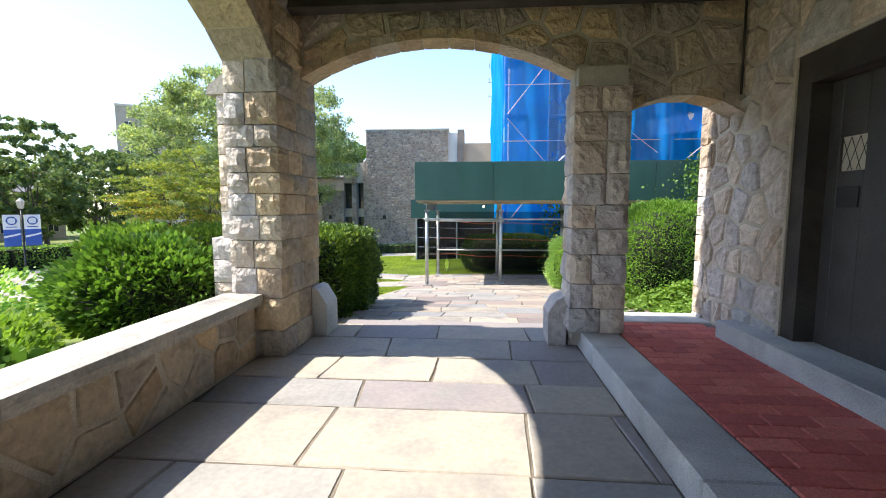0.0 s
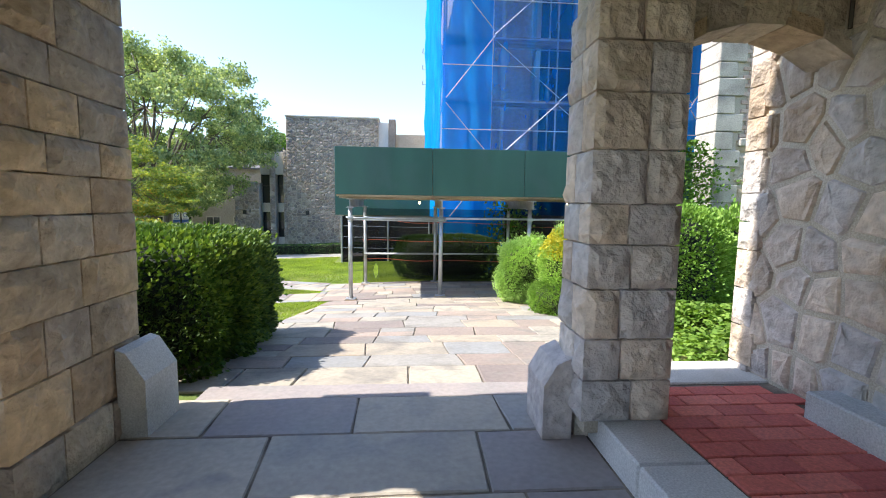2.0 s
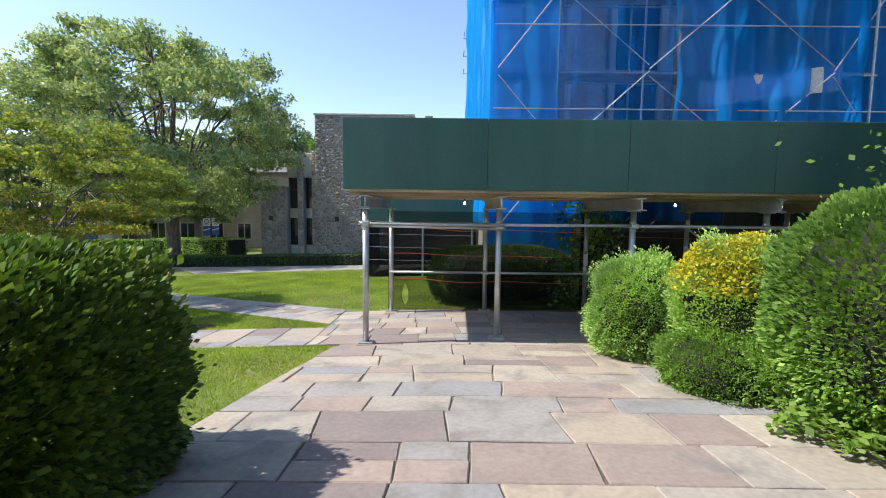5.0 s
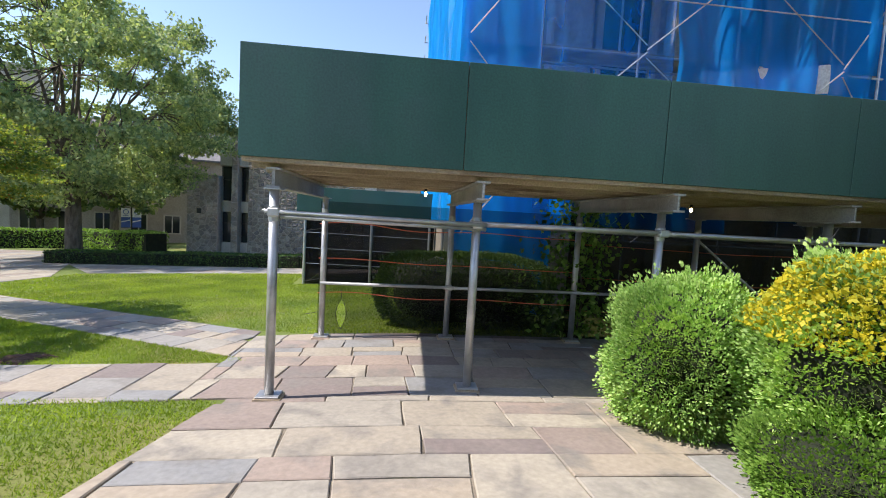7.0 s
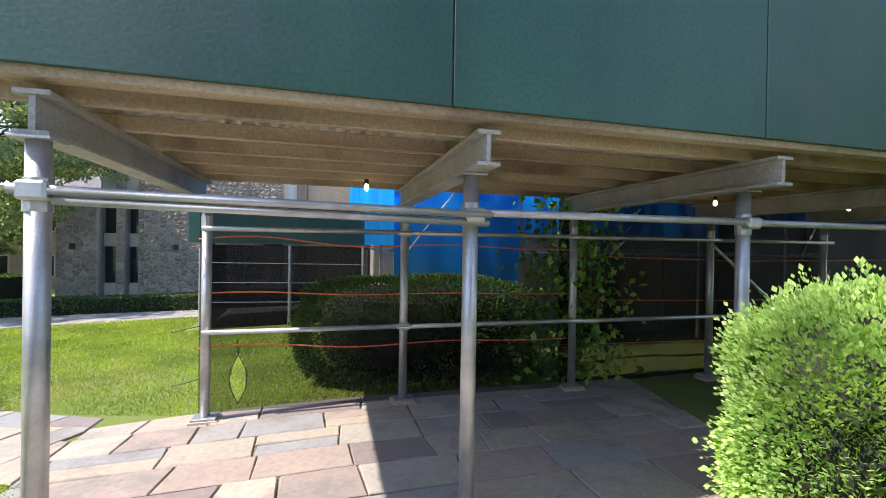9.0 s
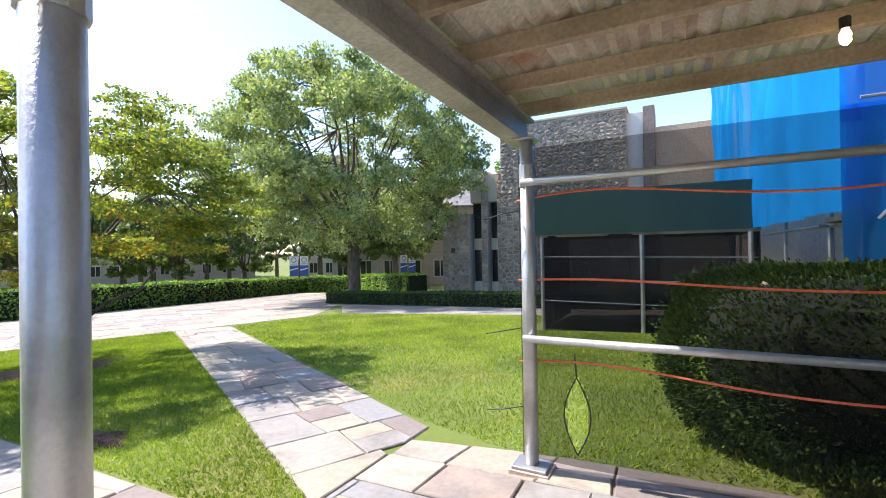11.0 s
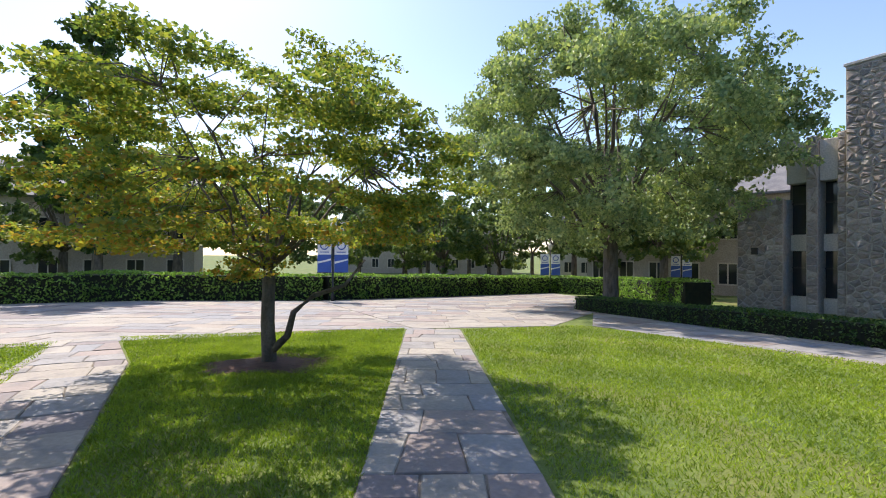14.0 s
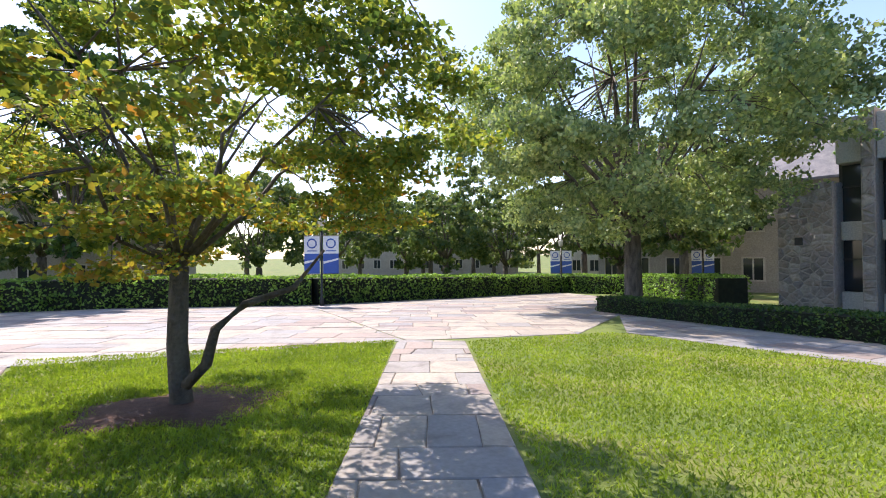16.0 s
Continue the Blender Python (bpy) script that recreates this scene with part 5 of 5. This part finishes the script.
for x0, x1 in ((-10.62, -9.92), (-9.55, -8.98)):
    part("fascia", Shape().block(x0 - ho[0], 34.25 - ho[1], 5.2, x1 - ho[0], 34.88 - ho[1], 6.75, 0.02), M_PRECAST, hall, "pale precast concrete fascia")
    for z in (0.3, 2.75):
        part("spandrel", Shape().block(x0 - ho[0], 34.6 - ho[1], z - 0.2, x1 - ho[0], 34.89 - ho[1], z + 0.45, 0.01), M_PRECAST, hall, "pale concrete spandrel")
    for z0, z1 in ((0.76, 2.54), (3.21, 5.19)):
        part("window", Shape().box(x0 - ho[0], 34.8 - ho[1], z0, x1 - ho[0], 34.84 - ho[1], z1), M_GLASS, hall)
        part("mullion", Shape().box(x0 - ho[0], 34.74 - ho[1], (z0 + z1) / 2 + 0.2, x1 - ho[0], 34.8 - ho[1], (z0 + z1) / 2 + 0.26), M_IRON, hall)
for x0, x1, top, sd in ((-9.91, -9.56, 6.9, 82), (-8.97, -8.71, 6.9, 83)):
    js = Shape().box(x0 - ho[0], 34.1 - ho[1], -0.5, x1 - ho[0], 34.9 - ho[1], top)
    stone_facing(hall, x0, -1.9, x1, top - 1.8, 0.27, lambda u, v, d: (u - ho[0], 34.1 - d - ho[1], v - ho[2]), M_RUBBLE, sd, 0.05, joined=js)
    part("stone_fin", js, M_RUBBLE, hall)
js = Shape().box(-12.3 - ho[0], 34.0 - ho[1], -0.5, -10.63 - ho[0], 40 - ho[1], 4.6)
stone_facing(hall, -12.3, -1.9, -10.63, 2.8, 0.2, lambda u, v, d: (u - ho[0], 34.0 - d - ho[1], v - ho[2]), M_RUBBLE, 84, 0.05, stretch=1.6, joined=js)
part("stone_pier", js, M_RUBBLE, hall)
for x, z in ((-7.3, 2.4), (-11.6, 2.4)):
    part("vent", Shape().block(x - 0.12 - ho[0], 33.88 - ho[1], z, x + 0.12 - ho[0], 33.96 - ho[1], z + 0.28, 0.01), M_IRON, hall, "small dark wall vent")


def old_house(label, at, w, d, h, roof_h, turn, cols, floors, material, chimneys=0, name="campus_house"):
    """A gabled stone building with rows of windows on its front."""
    ob = thing(name, label, "building", at)
    ob.rotation_euler = (0, 0, radians(turn))
    part("wall", Shape().box(-w / 2, 0, -1, w / 2, d, h), material, ob)
    if roof_h > 0:
        part("roof", Shape().prism([(-0.4, h), (d / 2, h + roof_h), (d + 0.4, h), (d + 0.4, h + 0.15), (d / 2, h + roof_h + 0.18), (-0.4, h + 0.15)], "x", -w / 2 - 0.3, w / 2 + 0.3), M_SLATE, ob)
        part("gable_wall", Shape().prism([(0.0, h), (d, h), (d / 2, h + roof_h)], "x", -w / 2 + 0.02, w / 2 - 0.02), material, ob)
    else:
        part("parapet", Shape().block(-w / 2 - 0.1, -0.1, h, w / 2 + 0.1, d + 0.1, h + 0.4, 0.03), M_PRECAST, ob)
    for f in range(floors):
        for i in range(cols):
            x, z = -w / 2 + (i + 0.5) * w / cols, 0.9 + f * (h - 0.6) / floors
            win = part("window", Shape().box(x - 0.55, -0.03, z, x + 0.55, -0.005, z + 1.4), M_GLASS, ob)
            part("frame", Shape().box(x - 0.65, -0.09, z - 0.1, x + 0.65, -0.03, z).box(x - 0.65, -0.09, z + 1.4, x + 0.65, -0.03, z + 1.5).box(x - 0.65, -0.09, z, x - 0.55, -0.03, z + 1.4).box(x + 0.55, -0.09, z, x + 0.65, -0.03, z + 1.4).box(x - 0.04, -0.07, z, x + 0.04, -0.032, z + 1.4), M_PRECAST, win)
    for c in range(chimneys):
        part("chimney", Shape().block(w * (0.3 - 0.5 * c) - 0.5, d / 2 - 0.4, h, w * (0.3 - 0.5 * c) + 0.5, d / 2 + 0.4, h + roof_h + 1.6, 0.03), material, ob)
    return ob


old_house("grey stone dormitory with paired windows behind the big tree", (-21.5, 46, -2.4), 17, 9, 7.0, 3.2, 12, 7, 2, M_RUBBLE, 1)
old_house("pale rendered gabled house across the far lawn", (-43, 62, -3), 12, 9, 6.5, 5.0, 25, 5, 2, M_PRECAST, 1)
old_house("long low stone building across the far lawn", (-72, 48, -3), 34, 10, 6.5, 3.0, 55, 12, 2, M_RUBBLE, 0)
old_house("tall grey residence block with stacked windows", (-58, 76, -3), 11, 12, 22, 0, 30, 3, 5, M_RUBBLE, 0)
old_house("grey stone building beyond the trees", (-46, 3, -2.5), 22, 10, 7, 3.5, 85, 8, 2, M_RUBBLE, 0)

# ---- lamp posts with banners ----
def banner_lamp(at, turn, h=3.0):
    ob = thing("lamp_post", "black lamp post with two blue and white banners", "lamp post", at, "banner lamps")
    ob.rotation_euler = (0, 0, radians(turn))
    part("post", Shape().tube([(0, 0, -0.1), (0, 0, 0.3), (0, 0, 0.35), (0, 0, h)], [0.09, 0.08, 0.045, 0.035], 10), M_IRON, ob, smooth=True)
    part("lantern", Shape().tube([(0, 0, h), (0, 0, h + 0.06), (0, 0, h + 0.35), (0, 0, h + 0.45), (0, 0, h + 0.52)], [0.06, 0.12, 0.17, 0.08, 0.02], 8), M_PALEGLASS, ob, "glass lantern head")
    for zb in (h - 0.25, h - 1.75):
        part("bracket", Shape().tube([(-0.7, 0, zb), (0.7, 0, zb)], 0.015, 6), M_IRON, ob)
    for s in (-1, 1):
        x0, x1 = (0.07, 0.67) if s > 0 else (-0.67, -0.07)
        ban = part("banner", Shape().box(x0, -0.008, h - 1.73, x1, 0.008, h - 0.95), M_BANNERB, ob, "blue lower half of the banner")
        part("banner_top", Shape().box(x0, -0.008, h - 0.95, x1, 0.008, h - 0.27), M_BANNERW, ban, "white upper half of the banner")
        cx = (x0 + x1) / 2
        ringp = [(cx + 0.17 * math.cos(a), -0.014, h - 0.55 + 0.17 * math.sin(a)) for a in [math.tau * i / 20 for i in range(21)]]
        part("emblem", Shape().tube(ringp, 0.028, 6), M_BANNERB, ban, "plain blue ring emblem")
        part("wave", Shape().prism([(x0 + 0.01, h - 1.35), (x1 - 0.01, h - 1.2), (x1 - 0.01, h - 1.12), (cx, h - 1.2), (x0 + 0.01, h - 1.25)], "y", -0.013, -0.009), M_BANNERW, ban)
        part("text_bar", Shape().box(x0 + 0.1, -0.012, h - 0.86, x1 - 0.1, -0.009, h - 0.82), M_BANNERB, ban)
    return ob


lamp1 = banner_lamp((-21.4, 19.1, ground(-21.4, 19.1)), 62)
for x, y in ((-25.3, 35.6), (-20.6, 43.4)):
    copy_thing(lamp1, pose(x, y, ground(x, y), 0, 0, 50))


# ---- pieces of walls and paving ----
stone_facing(wall_front, -1.90, 2.60, 2.62, 4.55, 0.34, lambda u, v, d: (u, 4.78 - d, v), M_STONE, 91, 0.03, over_arch(ARCH_FRONT), lift_over(ARCH_FRONT))
for c, half, spring, crown, base in ARCH_FRONT + ARCH_SIDE[1:]:
    side = crown > 3.4
    pts = arch_outline(c, half, spring, crown, 11 if half > 1 else 5)
    lo, hi = (-2.44, -1.94) if side else (4.75, 5.07)
    for p, q in zip(pts, pts[1:]):
        t = 0.012
        poly = [(p[0], p[1] - t), (q[0], q[1] - t), (q[0], q[1] + 0.1), (p[0], p[1] + 0.1)]
        poly = shrink(poly, 0.006)
        if len(poly) == 4:
            part("arch_stone", Shape().prism(poly, "x" if side else "y", lo, hi), M_STONE, wall_left if side else wall_front)
stone_facing(wall_left, 0.9, 2.8, 4.14, 4.55, 0.36, lambda u, v, d: (-1.96 + d, u, v), M_STONE, 93, 0.03, over_arch(ARCH_SIDE), lift_over(ARCH_SIDE))
stone_facing(low, 0.96, 0.0, 4.14, 0.54, 0.24, lambda u, v, d: (-2.21 + d, u, v), M_STONE, 94, 0.022, stretch=1.4)
stone_facing(wall_right, 4.07, 0.18, 5.5, 4.1, 0.30, lambda u, v, d: (2.66 - d, u, v), M_GREYSTONE, 95, 0.03, stretch=0.9)
stone_facing(wall_right, 0.6, 2.76, 4.06, 4.1, 0.34, lambda u, v, d: (2.66 - d, u, v), M_GREYSTONE, 96, 0.03)
stone_facing(wall_right, 2.66, -0.1, 3.3, 4.1, 0.30, lambda u, v, d: (u, 5.5 + d, v), M_GREYSTONE, 97, 0.03)

rng = random.Random(100)
z = 0.0
while z < 3.4:
    h = rng.uniform(0.22, 0.34)
    w = rng.uniform(0.14, 0.28)
    part("quoin", Shape().rock(2.625, 5.56 - w, z + 0.006, 2.92, 5.56, z + h - 0.006, 0.03, 0.07, z), M_GREYSTONE, wall_right)
    z += h
rng = random.Random(101)
for poly in slabs([(-2.2, -1.5), (1.07, -1.5), (1.07, 5.42), (-2.2, 5.42)], 0, (0.5, 0.85), (0.6, 1.5), rng):
    s = slab_piece(poly, rng, 0.012, 0.005)
    if s:
        part("paving_slab", s, M_BLUESTONE, porch_floor)
brick_walk = structure("floor_brick", Shape().box(1.48, -6, 0.173, 2.41, 5.14, 0.176), M_JOINT, "red paving brick walk", "floor")
rng = random.Random(102)
y, j = 0.6, 0
while y < 5.1:
    x = 1.475 - (j % 2) * 0.15
    while x < 2.42:
        a, b = max(x, 1.478), min(x + 0.30, 2.66 if y > 4.62 else 2.42)
        if b - a > 0.04:
            part("paving_brick", Shape().block(a + 0.004, y + 0.004, 0.15, b - 0.004, min(y + 0.15, 5.15) - 0.004, 0.19 + rng.uniform(-0.002, 0.002), 0.006), M_REDTILE, brick_walk)
        x += 0.30
    y, j = y + 0.15, j + 1


def paving(name, label, region, angle, row, width, seed, top=0.02, material=None, bed=True):
    base = Shape()
    n = len(region)
    cx, cy = sum(p[0] for p in region) / n, sum(p[1] for p in region) / n
    ob = thing(name, label, "pavement", (0, 0, 0), kind="structure")
    rng = random.Random(seed)
    pieces = list(slabs(region, angle, row, width, rng))
    many = len(pieces) > 300
    joined, bedding = Shape(), Shape()
    for poly in pieces:
        bedding.add([(x, y, ground(x, y) + 0.004) for x, y in poly], [tuple(range(len(poly)))])
        s = slab_piece(poly, rng, top, 0.0035, joined if many else None)
        if s and not many:
            part("paving_slab", s, material or M_FLAG, ob)
    part("joint_bed", bedding, M_JOINT, ob)
    if many:
        part("paving_slabs", joined, M_FLAGFAR, ob)["kind"] = "stuff"
    return ob


paving("pavement_walk", "irregular bluestone flags with sandy joints", [(-2.6, 5.69), (2.75, 5.69), (3.0, 11.75), (-1.82, 11.75)], 0, (0.38, 0.72), (0.45, 1.25), 111)
paving("pavement_shed", "irregular flags under the sidewalk shed", [(-2.3, 11.76), (3.0, 11.76), (3.6, 14.42), (-1.5, 14.42), (-2.3, 14.3)], 0, (0.32, 0.66), (0.4, 1.0), 116)
paving("pavement_cross", "flagstone path crossing the lawn", [(-12.7, 11.55), (-2.31, 11.75), (-2.31, 13.0), (-9.8, 12.92), (-12.7, 12.45)], 90, (0.45, 0.8), (0.35, 0.9), 112, 0.014)
paving("pavement_diagonal", "flagstone path leading diagonally to the plaza", [(-2.31, 13.25), (-2.31, 14.6), (-11.0, 19.2), (-11.75, 18.15)], 62, (0.45, 0.75), (0.32, 0.9), 113, 0.016)
paving("pavement_plaza", "sunlit pale flagstone plaza", [(-26.3, 4), (-12.9, 4), (-11.6, 18.25), (-21.8, 18.6)], 62, (0.6, 0.9), (0.8, 1.6), 114, 0.012)
paving("pavement_plaza_end", "sunlit pale flagstone plaza by the big tree", [(-21.8, 18.62), (-11.6, 18.28), (-10.4, 22.8), (-13.6, 27.0), (-17.0, 33.0), (-25.2, 35.4)], 62, (0.6, 0.9), (0.8, 1.6), 117, 0.012)
paving("pavement_far", "grey path between the lawn and low hedge", [(-10.3, 22.85), (3, 23.3), (3, 24.9), (-13.4, 26.4)], -5, (0.6, 0.9), (0.8, 1.6), 115, 0.012)
